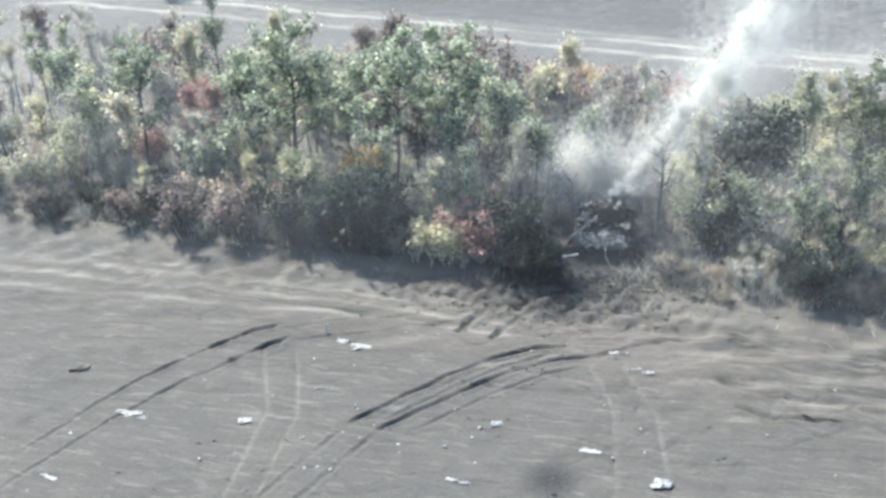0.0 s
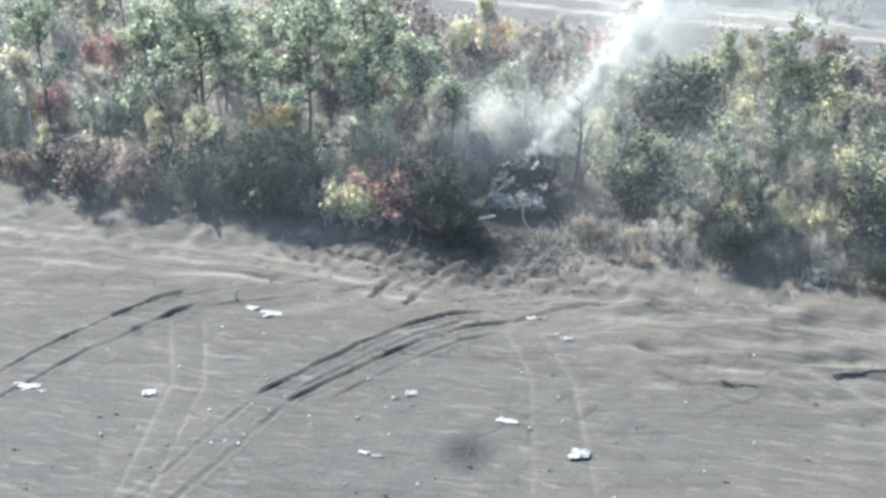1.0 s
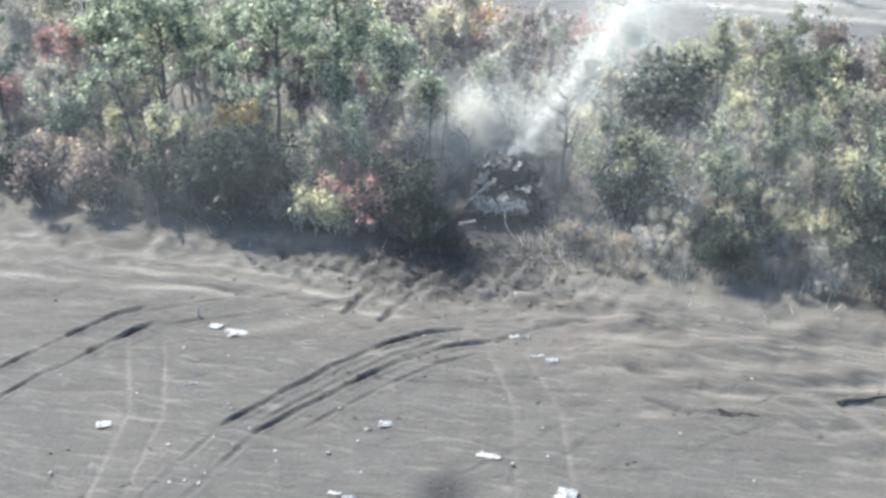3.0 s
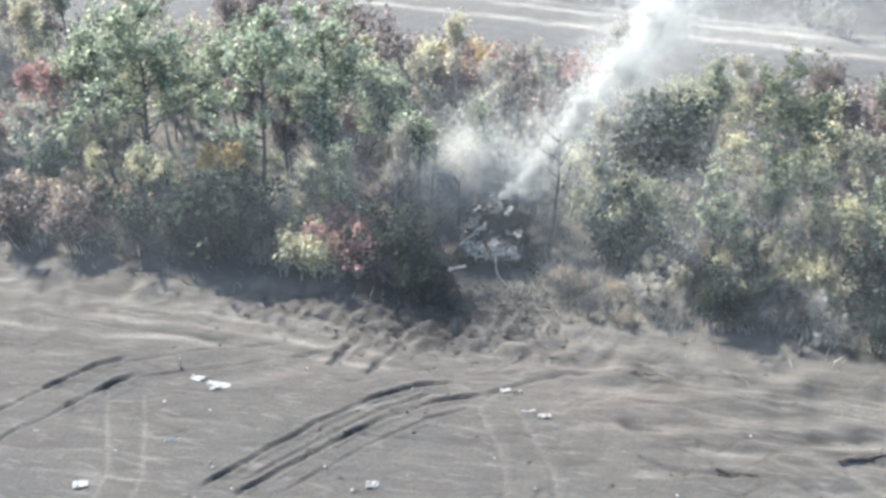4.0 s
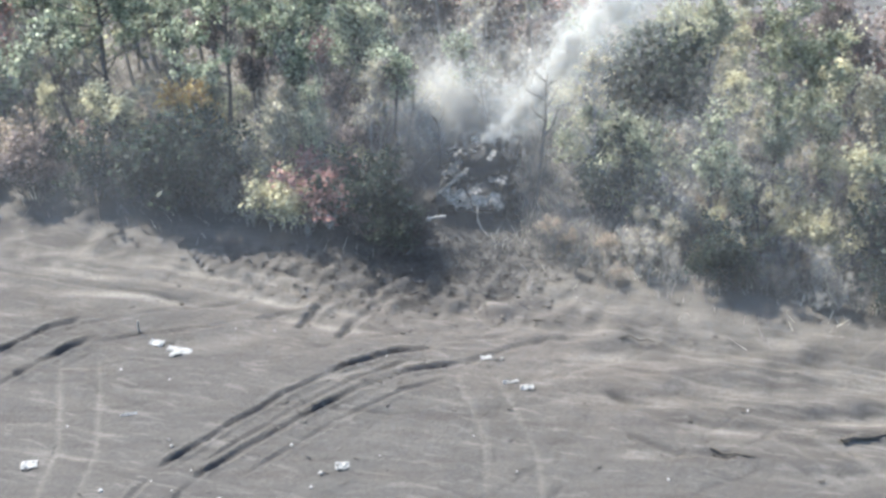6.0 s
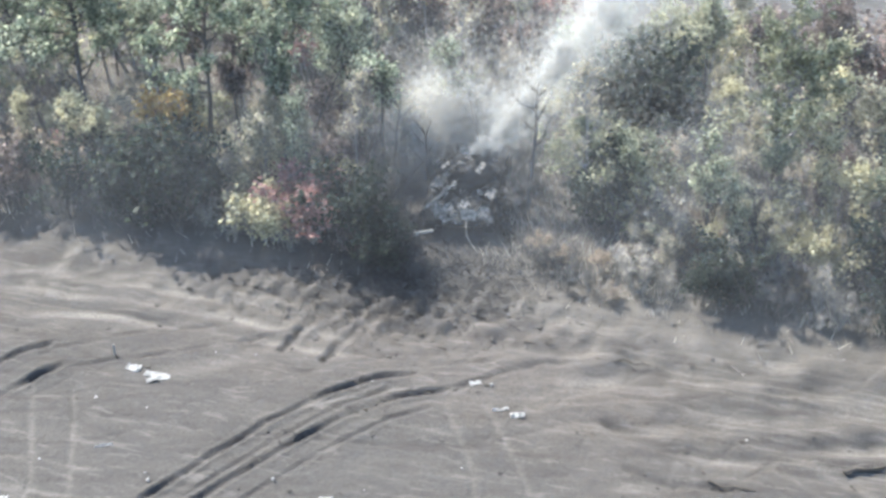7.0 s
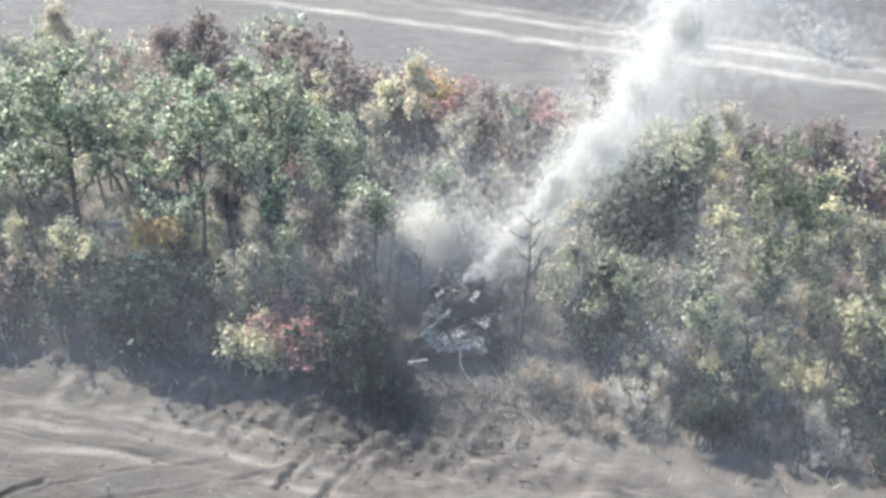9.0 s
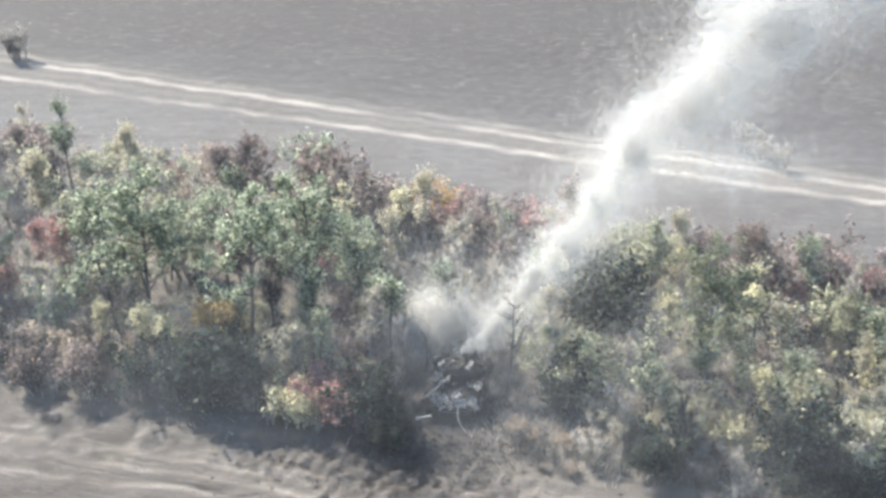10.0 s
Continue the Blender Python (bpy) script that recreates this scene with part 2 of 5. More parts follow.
class Shape:
    """Vertices and faces gathered into one mesh."""

    def __init__(self):
        self.v, self.f = [], []

    def tube(self, pts, radii, sides):
        pts = [Vector(p) for p in pts]
        first = len(self.v)
        for i, p in enumerate(pts):
            d = (pts[min(i + 1, len(pts) - 1)] - pts[max(i - 1, 0)]).normalized()
            u = d.cross(Vector((0.31, 0.87, 0.38))).normalized()
            w = d.cross(u)
            for k in range(sides):
                a = 2 * math.pi * k / sides
                self.v.append(p + radii[i] * (math.cos(a) * u + math.sin(a) * w))
        for i in range(len(pts) - 1):
            for k in range(sides):
                a, b = first + i * sides + k, first + i * sides + (k + 1) % sides
                self.f.append((a, b, b + sides, a + sides))
        self.f.append(tuple(first + (len(pts) - 1) * sides + k for k in range(sides)))

    def twig(self, a, b, r):
        u = (b - a).cross(Vector((0.3, 0.5, 0.8))).normalized() * r
        w = (b - a).cross(u).normalized() * r
        n = len(self.v)
        self.v += [a + u, a - 0.5 * u + 0.87 * w, a - 0.5 * u - 0.87 * w, b]
        self.f += [(n, n + 1, n + 3), (n + 1, n + 2, n + 3), (n + 2, n, n + 3)]

    def leaf(self, c, size, rng):
        u = Vector((rng.gauss(0, 1), rng.gauss(0, 1), rng.gauss(0, 0.7))).normalized()
        w = u.cross(Vector((rng.gauss(0, 1), rng.gauss(0, 1), rng.gauss(0, 1)))).normalized()
        n = len(self.v)
        s, q = size * rng.uniform(0.6, 1.3), size * rng.uniform(0.4, 0.8)
        self.v += [c - 0.5 * s * u, c + 0.5 * q * w + 0.05 * s * u, c + 0.5 * s * u, c - 0.5 * q * w + 0.1 * s * u]
        self.f.append((n, n + 1, n + 2, n + 3))

    def box(self, lo, hi, turn=None, jitter=0.0, rng=random):
        n = len(self.v)
        for x in (lo[0], hi[0]):
            for y in (lo[1], hi[1]):
                for z in (lo[2], hi[2]):
                    p = Vector((x, y, z)) + Vector([rng.uniform(-jitter, jitter) for _ in range(3)])
                    self.v.append(turn @ p if turn else p)
        for q in ((0, 1, 3, 2), (4, 6, 7, 5), (0, 4, 5, 1), (2, 3, 7, 6), (0, 2, 6, 4), (1, 5, 7, 3)):
            self.f.append(tuple(n + k for k in q))

    def mesh(self, name, material, smooth=False):
        return mesh_of(name, self.v, self.f, material, smooth)


# ---- ground ----
def near_edge(x):
    """The line along which the trees begin, on the side of the bare field."""
    return -2.2 - 0.25 * x - 0.8 * np.clip((x - 3.5) / 4, 0, 1)


def far_edge(x):
    return 23.0 - 0.38 * x


def away(px, py, line):
    """The distance of points from a line of few corners, and how far along it they lie, 0 to 1."""
    best, along = np.full(px.shape, 1e9), np.zeros(px.shape)
    total = sum(math.dist(a, b) for a, b in zip(line, line[1:]))
    gone = 0.0
    for (ax, ay), (bx, by) in zip(line, line[1:]):
        l = math.dist((ax, ay), (bx, by))
        k = np.clip(((px - ax) * (bx - ax) + (py - ay) * (by - ay)) / l**2, 0, 1)
        d = np.hypot(px - ax - k * (bx - ax), py - ay - k * (by - ay))
        along = np.where(d < best, (gone + k * l) / total, along)
        best = np.minimum(best, d)
        gone += l
    return best, along


RUTS = [  # corners, depth, half width, darkness
    ([(-10.8, -16.6), (-10.5, -16.1), (-8.4, -13.9), (-6.5, -12.0), (-4.4, -10.4), (-2.5, -9.55), (-0.7, -9.2)], 0.15, 0.125, 0.85),
    ([(-9.3, -17.1), (-9.0, -16.6), (-7.1, -14.8), (-5.1, -12.9), (-3.5, -11.7), (-1.7, -10.7), (0.7, -10.2)], 0.15, 0.125, 0.85),
    ([(-18.6, -31.0), (-13.9, -22.5), (-11.5, -17.9), (-10.6, -16.0)], 0.06, 0.13, 0.22),
    ([(-16.8, -31.0), (-12.1, -22.5), (-9.7, -17.9), (-9.1, -16.8)], 0.06, 0.13, 0.22),
    ([(-30.0, -27.0), (-26.9, -20.7), (-24.1, -15.2), (-22.8, -13.3), (-19.3, -9.2)], 0.06, 0.12, 0.4),
    ([(-29.2, -28.0), (-26.2, -22.4), (-22.8, -16.6), (-21.0, -14.1), (-17.6, -10.4)], 0.06, 0.12, 0.4),
    ([(-23.2, -13.9), (-22.6, -13.0), (-21.0, -11.0)], 0.12, 0.11, 0.65),
    ([(-21.4, -14.6), (-20.8, -13.8), (-19.4, -12.0)], 0.12, 0.11, 0.65),
    ([(-19.8, -9.7), (-19.0, -8.9), (-17.9, -7.8), (-16.6, -7.3)], 0.18, 0.15, 0.88),
    ([(-18.4, -11.2), (-17.6, -10.4), (-16.6, -9.2), (-15.6, -8.6)], 0.18, 0.15, 0.88),
    ([(-16.6, -7.6), (-12.3, -6.4), (-8.5, -5.9)], 0.06, 0.11, 0.6),
    ([(-15.4, -8.8), (-10.6, -7.7), (-5.5, -6.3)], 0.06, 0.11, 0.7),
    ([(-5.4, -5.5), (-6.7, -7.9)], 0.14, 0.17, 0.85),
    ([(-3.3, -5.8), (-4.8, -8.5)], 0.14, 0.17, 0.85),
    ([(0.7, -10.2), (2.6, -9.3), (4.4, -8.6), (7.0, -8.5)], 0.07, 0.14, 0.6),
    ([(-0.4, -8.7), (2.2, -8.5), (4.2, -7.9)], 0.07, 0.14, 0.5),
    ([(6.6, -11.9), (7.8, -12.8), (9.1, -13.7), (10.4, -15.1)], 0.12, 0.28, 0.65),
    ([(7.3, -14.5), (8.9, -15.6), (11.2, -15.8)], 0.1, 0.15, 0.75),
    ([(11.5, -13.0), (14.0, -13.6), (17.0, -13.4)], 0.08, 0.28, 0.5),
    ([(-1.6, -10.0), (-3.6, -11.0), (-6.0, -12.9), (-9.6, -16.6)], 0.06, 0.1, 0.7),
    ([(0.4, -11.2), (-1.6, -11.8), (-4.3, -13.7), (-7.9, -17.2)], 0.06, 0.1, 0.6),
    ([(4.0, -10.2), (8.0, -9.9), (14.0, -10.4)], 0.04, 0.12, 0.4),
]
DUSTY = [  # corners, half width, paleness
    ([(-70.0, 4.6), (-29.1, -1.2), (-20.8, -3.0), (-12.4, -4.7), (-4.0, -7.0)], 0.26, 0.6),
    ([(-70.0, 2.6), (-29.0, -3.0), (-20.5, -4.5), (-12.0, -6.0), (-4.0, -8.1)], 0.24, 0.5),
    ([(-70.0, 6.2), (-29.0, 0.3), (-20.8, -1.6), (-13.9, -3.3), (-7.2, -5.1)], 0.28, 0.45),
    ([(3.0, -8.0), (11.0, -9.1), (18.3, -10.7), (60.0, -20.0)], 0.6, 0.3),
    ([(3.6, -5.2), (6.4, -6.3), (10.5, -7.6), (18.8, -11.4)], 0.7, 0.35),
    ([(10.0, -11.5), (15.0, -12.4), (20.0, -15.0), (24.0, -20.0)], 0.3, 0.22),
    ([(8.0, -11.3), (14.0, -14.2), (18.0, -18.0), (20.0, -24.0)], 0.22, 0.22),
    ([(9.0, -12.4), (13.4, -15.2), (16.6, -19.0), (18.4, -24.0)], 0.18, 0.22),
    ([(12.0, -10.6), (17.0, -12.2), (22.0, -16.0)], 0.25, 0.2),
    ([(2.0, -11.0), (3.6, -15.5), (4.4, -24.0)], 0.14, 0.16),
    ([(0.4, -11.0), (1.6, -15.0), (1.8, -24.0)], 0.14, 0.16),
    ([(-16.8, -9.6), (-15.2, -15.4), (-15.5, -25.0)], 0.13, 0.22),
    ([(-14.9, -10.0), (-13.6, -15.4), (-14.1, -25.0)], 0.13, 0.22),
    ([(-120.0, 91.0), (-45.0, 61.0), (0.0, 43.0), (40.0, 27.0), (120.0, -5.0)], 0.5, 0.9),
    ([(-120.0, 85.3), (-45.0, 56.8), (0.0, 39.7), (40.0, 24.5), (120.0, -5.9)], 0.46, 0.88),
    ([(-120.0, 92.6), (-45.0, 62.6), (0.0, 44.5), (40.0, 28.5), (120.0, -3.5)], 0.4, 0.45),
]
VERGE = [(-120.0, 94.0), (-45.0, 64.0), (0.0, 45.8), (40.0, 29.8), (120.0, -2.2)]
BANK = [(-120.0, 88.1), (-45.0, 58.9), (0.0, 41.3), (40.0, 25.7), (120.0, -5.4)]


def build_ground():
    xs = np.concatenate([-np.geomspace(900, 56, 22), np.arange(-54, -31, 0.4), np.arange(-31, 25.01, 0.1), np.arange(25.3, 46, 0.4), np.geomspace(48, 900, 22)])
    ys = np.concatenate([-np.geomspace(700, 29, 18), np.arange(-26, -3.0, 0.1), np.arange(-2.8, 24, 0.45), np.arange(24.2, 66, 0.3), np.geomspace(67, 1500, 24)])
    X, Y = np.meshgrid(xs, ys)
    rng = np.random.default_rng(5)
    def waves(count, low, high):
        out = np.zeros(X.shape)
        for _ in range(count):
            a, f = rng.uniform(0, 6.28), rng.uniform(low, high)
            out += np.sin(f * (X * math.cos(a) + Y * math.sin(a)) + rng.uniform(0, 6.28)) / count**0.5
        return out
    Z = 0.05 * waves(9, 0.2, 0.7) + 0.022 * waves(14, 1.5, 4.0) + rng.normal(0, 0.012, X.shape)
    wob = 0.12 * waves(10, 0.8, 2.4)
    inside = 1 / (1 + np.exp(-(Y - near_edge(X) + 1.0 + 4 * wob) / 0.8)) / (1 + np.exp((Y - far_edge(X) - 4.0) / 0.8))
    turned_shade, dust = np.zeros(X.shape), np.zeros(X.shape)
    for line, depth, half, dark in RUTS:
        d, k = away(X + wob * 0.5, Y + wob * 0.5, line)
        fade = np.clip(np.minimum(k, 1 - k) * 14, 0, 1) ** 0.5
        lump = np.clip(0.8 + 0.45 * waves(8, 0.7, 4.0), 0.25, 1.2)
        Z += fade * lump * (-depth * np.exp(-(d / half) ** 2) + 0.45 * depth * np.exp(-((d - 2.1 * half) / (0.8 * half)) ** 2))
        # turned earth, darkened further for the shade of the steep rut sides
        turned_shade = np.maximum(turned_shade, dark * fade * lump * np.exp(-(d / (1.15 * half)) ** 4))
    for line, half, pale in DUSTY:
        d, k = away(X, Y + wob, line)
        lump = np.clip(0.7 + 0.35 * waves(6, 0.15, 1.2), 0.2, 1.1)
        dust = np.maximum(dust, pale * lump * np.exp(-(d / half) ** 2))
        Z -= 0.04 * np.exp(-(d / half) ** 2)
    patches = [np.clip(0.6 + 0.5 * waves(6, 0.4, 2.2), 0, 1) for _ in range(6)]

    def near_line(line, margin=1.5):
        """The part of the grid round a line."""
        px, py = [p[0] for p in line], [p[1] for p in line]
        return (slice(*np.searchsorted(ys, (min(py) - margin, max(py) + margin))), slice(*np.searchsorted(xs, (min(px) - margin, max(px) + margin))))

    def score(line, half, depth, ends, tone, pale):
        """A shallow groove that darkens the soil, or dusts it over."""
        w = near_line(line)
        d, k = away(X[w] + 0.3 * wob[w], Y[w] + 0.4 * wob[w], line)
        if d.size:
            fade = np.clip(np.minimum(k, 1 - k) * ends, 0, 1) * marks.choice(patches)[w] * np.exp(-(d / half) ** 2)
            Z[w] -= depth * fade
            layer = dust if pale else turned_shade
            layer[w] = np.maximum(layer[w], tone * fade)

    # faint wheel and track marks all over the field
    marks = random.Random(19)
    for _ in range(64):
        x, y, turn = marks.uniform(-30, 22), marks.uniform(-25, -6), marks.choice((marks.gauss(-0.22, 0.12), marks.gauss(-0.22, 0.12), marks.gauss(0.5, 0.15)))
        bow, l = marks.uniform(-0.12, 0.12), marks.uniform(3, 11)
        line = [(x, y)]
        for _ in range(4):
            turn += bow
            line.append((line[-1][0] + l / 4 * math.cos(turn), line[-1][1] + l / 4 * math.sin(turn)))
        for off in (0.0, marks.choice((1.5, 2.1))):
            pale = marks.random() > 0.85
            score([(px - off * math.sin(turn), py + off * math.cos(turn)) for px, py in line], marks.uniform(0.07, 0.13), 0.04, 6, marks.uniform(0.15, 0.3) if pale else marks.uniform(0.35, 0.7), pale)
    # many narrow wheel lanes that run along the trees
    for _ in range(38):
        off, side = marks.uniform(2.4, 7.6), marks.random() < 0.62
        x0, x1 = (-75.0, marks.uniform(-14, -2)) if side else (marks.uniform(4, 9), 70.0)
        slope, pale = marks.gauss(0.0, 0.012), marks.random() > 0.6
        line = [(x, near_edge(x) - off + slope * (x - x1) + marks.gauss(0, 0.12)) for x in np.linspace(x0, x1, 12)]
        score(line, marks.uniform(0.07, 0.16), 0.075, 20, marks.uniform(0.25, 0.5) if pale else marks.uniform(0.55, 0.95), pale)
    # low ridges of trodden, crusted soil along the trees
    ridge = np.zeros(X.shape)
    for _ in range(16):
        a, f = rng.normal(1.78, 0.3), rng.uniform(1.0, 4.2)
        ridge += np.sin(f * (X * math.cos(a) + Y * math.sin(a)) + rng.uniform(0, 6.28) + 2.0 * wob) / 4
    crust = (0.3 + 0.7 * np.clip((X - 3) / 4, 0, 1)) * np.exp(-((Y - near_edge(X) + 7.0) / 4.2) ** 2)
    Z += 0.11 * crust * ridge
    turned_shade = np.maximum(turned_shade, crust * np.clip(ridge - 0.55, 0, 0.75))
    dust = np.maximum(dust, crust * np.clip(-0.5 * ridge - 0.25, 0, 0.4))
    # clumped earth and dead growth where the field meets the trees, bush shadows painted in as dark patches
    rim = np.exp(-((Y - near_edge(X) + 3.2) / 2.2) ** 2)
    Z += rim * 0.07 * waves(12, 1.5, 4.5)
    turned_shade = np.maximum(turned_shade, rim * np.clip(0.25 + 0.8 * waves(12, 0.7, 3.5), 0, 0.8))
    d, k = away(X, Y + wob, VERGE)
    turned_shade = np.maximum(turned_shade, 0.5 * np.exp(-((d) / 0.5) ** 2))
    litter = np.maximum(inside, 0.6 * np.exp(-((away(X, Y + wob, BANK)[0]) / 0.5) ** 2))
    # broken ground between the wreck and the field
    churn = np.exp(-(((X + 2.6) / 8.0) ** 2 + ((Y + 0.18 * X + 5.0) / 2.4) ** 2))
    Z += churn * 0.15 * waves(14, 2.5, 8.0)
    turned_shade = np.maximum(turned_shade, churn * np.clip(0.3 + 0.9 * waves(10, 1.2, 4.0) + 0.6 * waves(14, 4.0, 11.0), 0, 0.95))
    turned_shade = np.maximum(turned_shade, 0.5 * np.clip(waves(12, 0.8, 3.0) - 1.2, 0, 1) * (Y < -2) * (Y > -30))
    spot = np.hypot((X + 0.95) / 1.15, (Y + 20.6) / 1.15) + 0.5 * wob
    scorch_shade = np.clip(1.35 - spot, 0, 1) * 0.95
    Z -= 0.18 * np.exp(-spot**2 * 1.5)
    # scorched soil round the wreck, widened to paint in the shadow before it
    burnt_shade = np.exp(-((np.hypot((X + 1.2) / 5.0, (Y - 0.2) / 5.6) + 0.8 * wob) ** 4)) * np.clip(0.85 + 0.3 * waves(10, 1.0, 4.0), 0.3, 1.0)
    scorch_shade = np.maximum(scorch_shade, 0.9 * burnt_shade)
    clay = np.clip(1 - np.abs(Y - near_edge(X) + 5.0) / 6.0, 0, 1) * np.clip(0.55 + 0.4 * waves(8, 0.1, 0.5), 0, 1) * np.clip((X + 22) / 26, 0.35, 1)
    tilled = 1 / (1 + np.exp(np.clip(-(Y - (46.6 - 0.40 * X) + wob) / 0.6, -50, 50)))
    ny, nx = X.shape
    verts = np.stack([X, Y, Z], -1).reshape(-1, 3)
    i = np.arange(ny * nx).reshape(ny, nx)
    faces = np.stack([i[:-1, :-1], i[:-1, 1:], i[1:, 1:], i[1:, :-1]], -1).reshape(-1, 4)
    me = bpy.data.meshes.new("ground")
    me.from_pydata(verts, [], faces)
    me.materials.append(SOIL)
    for name, v in (("turned_shade", turned_shade), ("dust", dust), ("scorch_shade", scorch_shade), ("litter", litter), ("clay", clay), ("tilled", tilled)):
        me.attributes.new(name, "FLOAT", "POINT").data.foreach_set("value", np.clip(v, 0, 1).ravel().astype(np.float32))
    me.polygons.foreach_set("use_smooth", [True] * len(me.polygons))
    me.update()
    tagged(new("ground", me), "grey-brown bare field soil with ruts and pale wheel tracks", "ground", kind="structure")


build_ground()


# ---- trees and shrubs ----
def bend(rng, start, way, length, steps, wander, lift):
    pts, d = [Vector(start)], Vector(way).normalized()
    for _ in range(steps):
        d = (d + Vector((rng.gauss(0, wander), rng.gauss(0, wander), rng.gauss(0, wander) + lift))).normalized()
        pts.append(pts[-1] + d * length / steps)
    return pts


def grow(seed, height, stems, spread, limbs, subs, twigs, base=0.3, thick=0.13, twig_len=0.5, lean=0.0, rise=(0.6, 1.8)):
    """Wood and the ends of its twigs. stems: how many trunks leave the ground."""
    rng = random.Random(seed)
    wood, ends = Shape(), []
    for s in range(stems):
        turn = rng.uniform(0, 6.28)
        out = lean if stems == 1 else rng.uniform(0.06, 0.42)
        h = height * rng.uniform(0.75, 1.0) if stems > 1 else height
        start = Vector((0.12 * stems**0.5 * math.cos(turn), 0.12 * stems**0.5 * math.sin(turn), -0.15)) if stems > 1 else Vector((0, 0, -0.25))
        trunk = bend(rng, start, (out * math.cos(turn), out * math.sin(turn), 1), h, 7, 0.05 if stems == 1 else 0.09, 0.05)
        r0 = thick * (1 if stems == 1 else 0.45)
        wood.tube(trunk, [r0 * (1 - 0.88 * i / 7) for i in range(8)], 6 if stems == 1 else 4)
        for n in range(max(2, limbs // stems)):
            k = base + (1 - base) * rng.random() ** 0.8
            at = trunk[0].lerp(trunk[-1], k)
            i = min(6, int(k * 7))
            at = trunk[i].lerp(trunk[i + 1], k * 7 - i)
            a = rng.uniform(0, 6.28)
            reach = spread * (1.15 - 0.65 * k) * rng.uniform(0.6, 1.1)
            limb = bend(rng, at, (math.cos(a), math.sin(a), rng.uniform(*rise)), reach, 4, 0.2, 0.12)
            lr = r0 * 0.42 * (1.1 - 0.6 * k)
            wood.tube(limb, [lr, lr * 0.75, lr * 0.5, lr * 0.33, lr * 0.15], 4)
            for m in range(subs):
                q = rng.uniform(0.25, 1.0)
                j = min(3, int(q * 4))
                p = limb[j].lerp(limb[j + 1], q * 4 - j)
                b = a + rng.gauss(0, 0.9)
                sub = bend(rng, p, (math.cos(b), math.sin(b), rng.uniform(0.2, 1.6)), reach * rng.uniform(0.25, 0.5), 2, 0.25, 0.15)
                wood.tube(sub, [lr * 0.3, lr * 0.2, lr * 0.08], 3)
                for _ in range(twigs):
                    e = sub[0].lerp(sub[2], rng.uniform(0.3, 1.0))
                    tip = e + Vector((rng.gauss(0, 1), rng.gauss(0, 1), rng.gauss(0.9, 0.8))).normalized() * twig_len * rng.uniform(0.5, 1.2)
                    wood.twig(e, tip, 0.013)
                    ends.append((e, tip))
    return wood, ends


def foliage(seed, ends, each, size, scatter, keep=1.0):
    rng = random.Random(seed)
    leaves = Shape()
    for a, b in ends:
        if rng.random() > keep:
            continue
        for _ in range(each):
            c = a.lerp(b, rng.uniform(0.2, 1.15)) + Vector((rng.gauss(0, scatter), rng.gauss(0, scatter), rng.gauss(0, scatter)))
            leaves.leaf(c, size, rng)
    return leaves


SHAPES = {}


def plant_shape(key, seed, wood_args, leaf_args):
    wood, ends = grow(seed, **wood_args)
    SHAPES[key] = (wood, foliage(seed + 7, ends, **leaf_args) if leaf_args else None)


TALL = dict(height=8.8, stems=1, spread=3.9, limbs=24, subs=6, twigs=4, base=0.3, thick=0.17, rise=(0.25, 1.2))
OAK = dict(height=12.4, stems=1, spread=4.8, limbs=30, subs=6, twigs=4, base=0.36, thick=0.22, rise=(0.15, 1.0))
BARE = dict(height=8.6, stems=1, spread=2.1, limbs=15, subs=7, twigs=6, base=0.36, thick=0.12, twig_len=0.6, rise=(1.0, 2.6))
HALF = dict(BARE, height=7.6, spread=2.2, limbs=15, base=0.42)
BUSH = dict(height=2.6, stems=7, spread=1.3, limbs=28, subs=5, twigs=3, base=0.15, thick=0.09, twig_len=0.4)
TALLER = dict(height=4.6, stems=8, spread=1.2, limbs=48, subs=5, twigs=4, base=0.14, thick=0.1, twig_len=0.55, rise=(1.0, 2.8))
THIN = dict(height=3.0, stems=9, spread=1.0, limbs=36, subs=5, twigs=4, base=0.12, thick=0.07, twig_len=0.5, rise=(1.2, 3.2))
for n in range(3):
    plant_shape(("leafy", n), 11 + n, TALL, dict(each=12, size=0.28, scatter=0.24, keep=0.5))
for n in range(3):
    plant_shape(("oak", n), 111 + n, OAK, dict(each=14, size=0.33, scatter=0.2, keep=0.38))
for n in range(4):
    plant_shape(("bare", n), 31 + n, BARE, dict(each=3, size=0.2, scatter=0.12, keep=0.2))
for n in range(4):
    plant_shape(("half", n), 51 + n, HALF, dict(each=8, size=0.25, scatter=0.17, keep=0.24))
for n in range(3):
    plant_shape(("bush", n), 71 + n, BUSH, dict(each=6, size=0.23, scatter=0.16, keep=0.42))
for n in range(3):
    plant_shape(("brush", n), 91 + n, THIN, dict(each=1, size=0.15, scatter=0.16, keep=0.22))
for n in range(4):
    plant_shape(("thicket", n), 131 + n, TALLER, dict(each=3, size=0.22, scatter=0.14, keep=0.26))

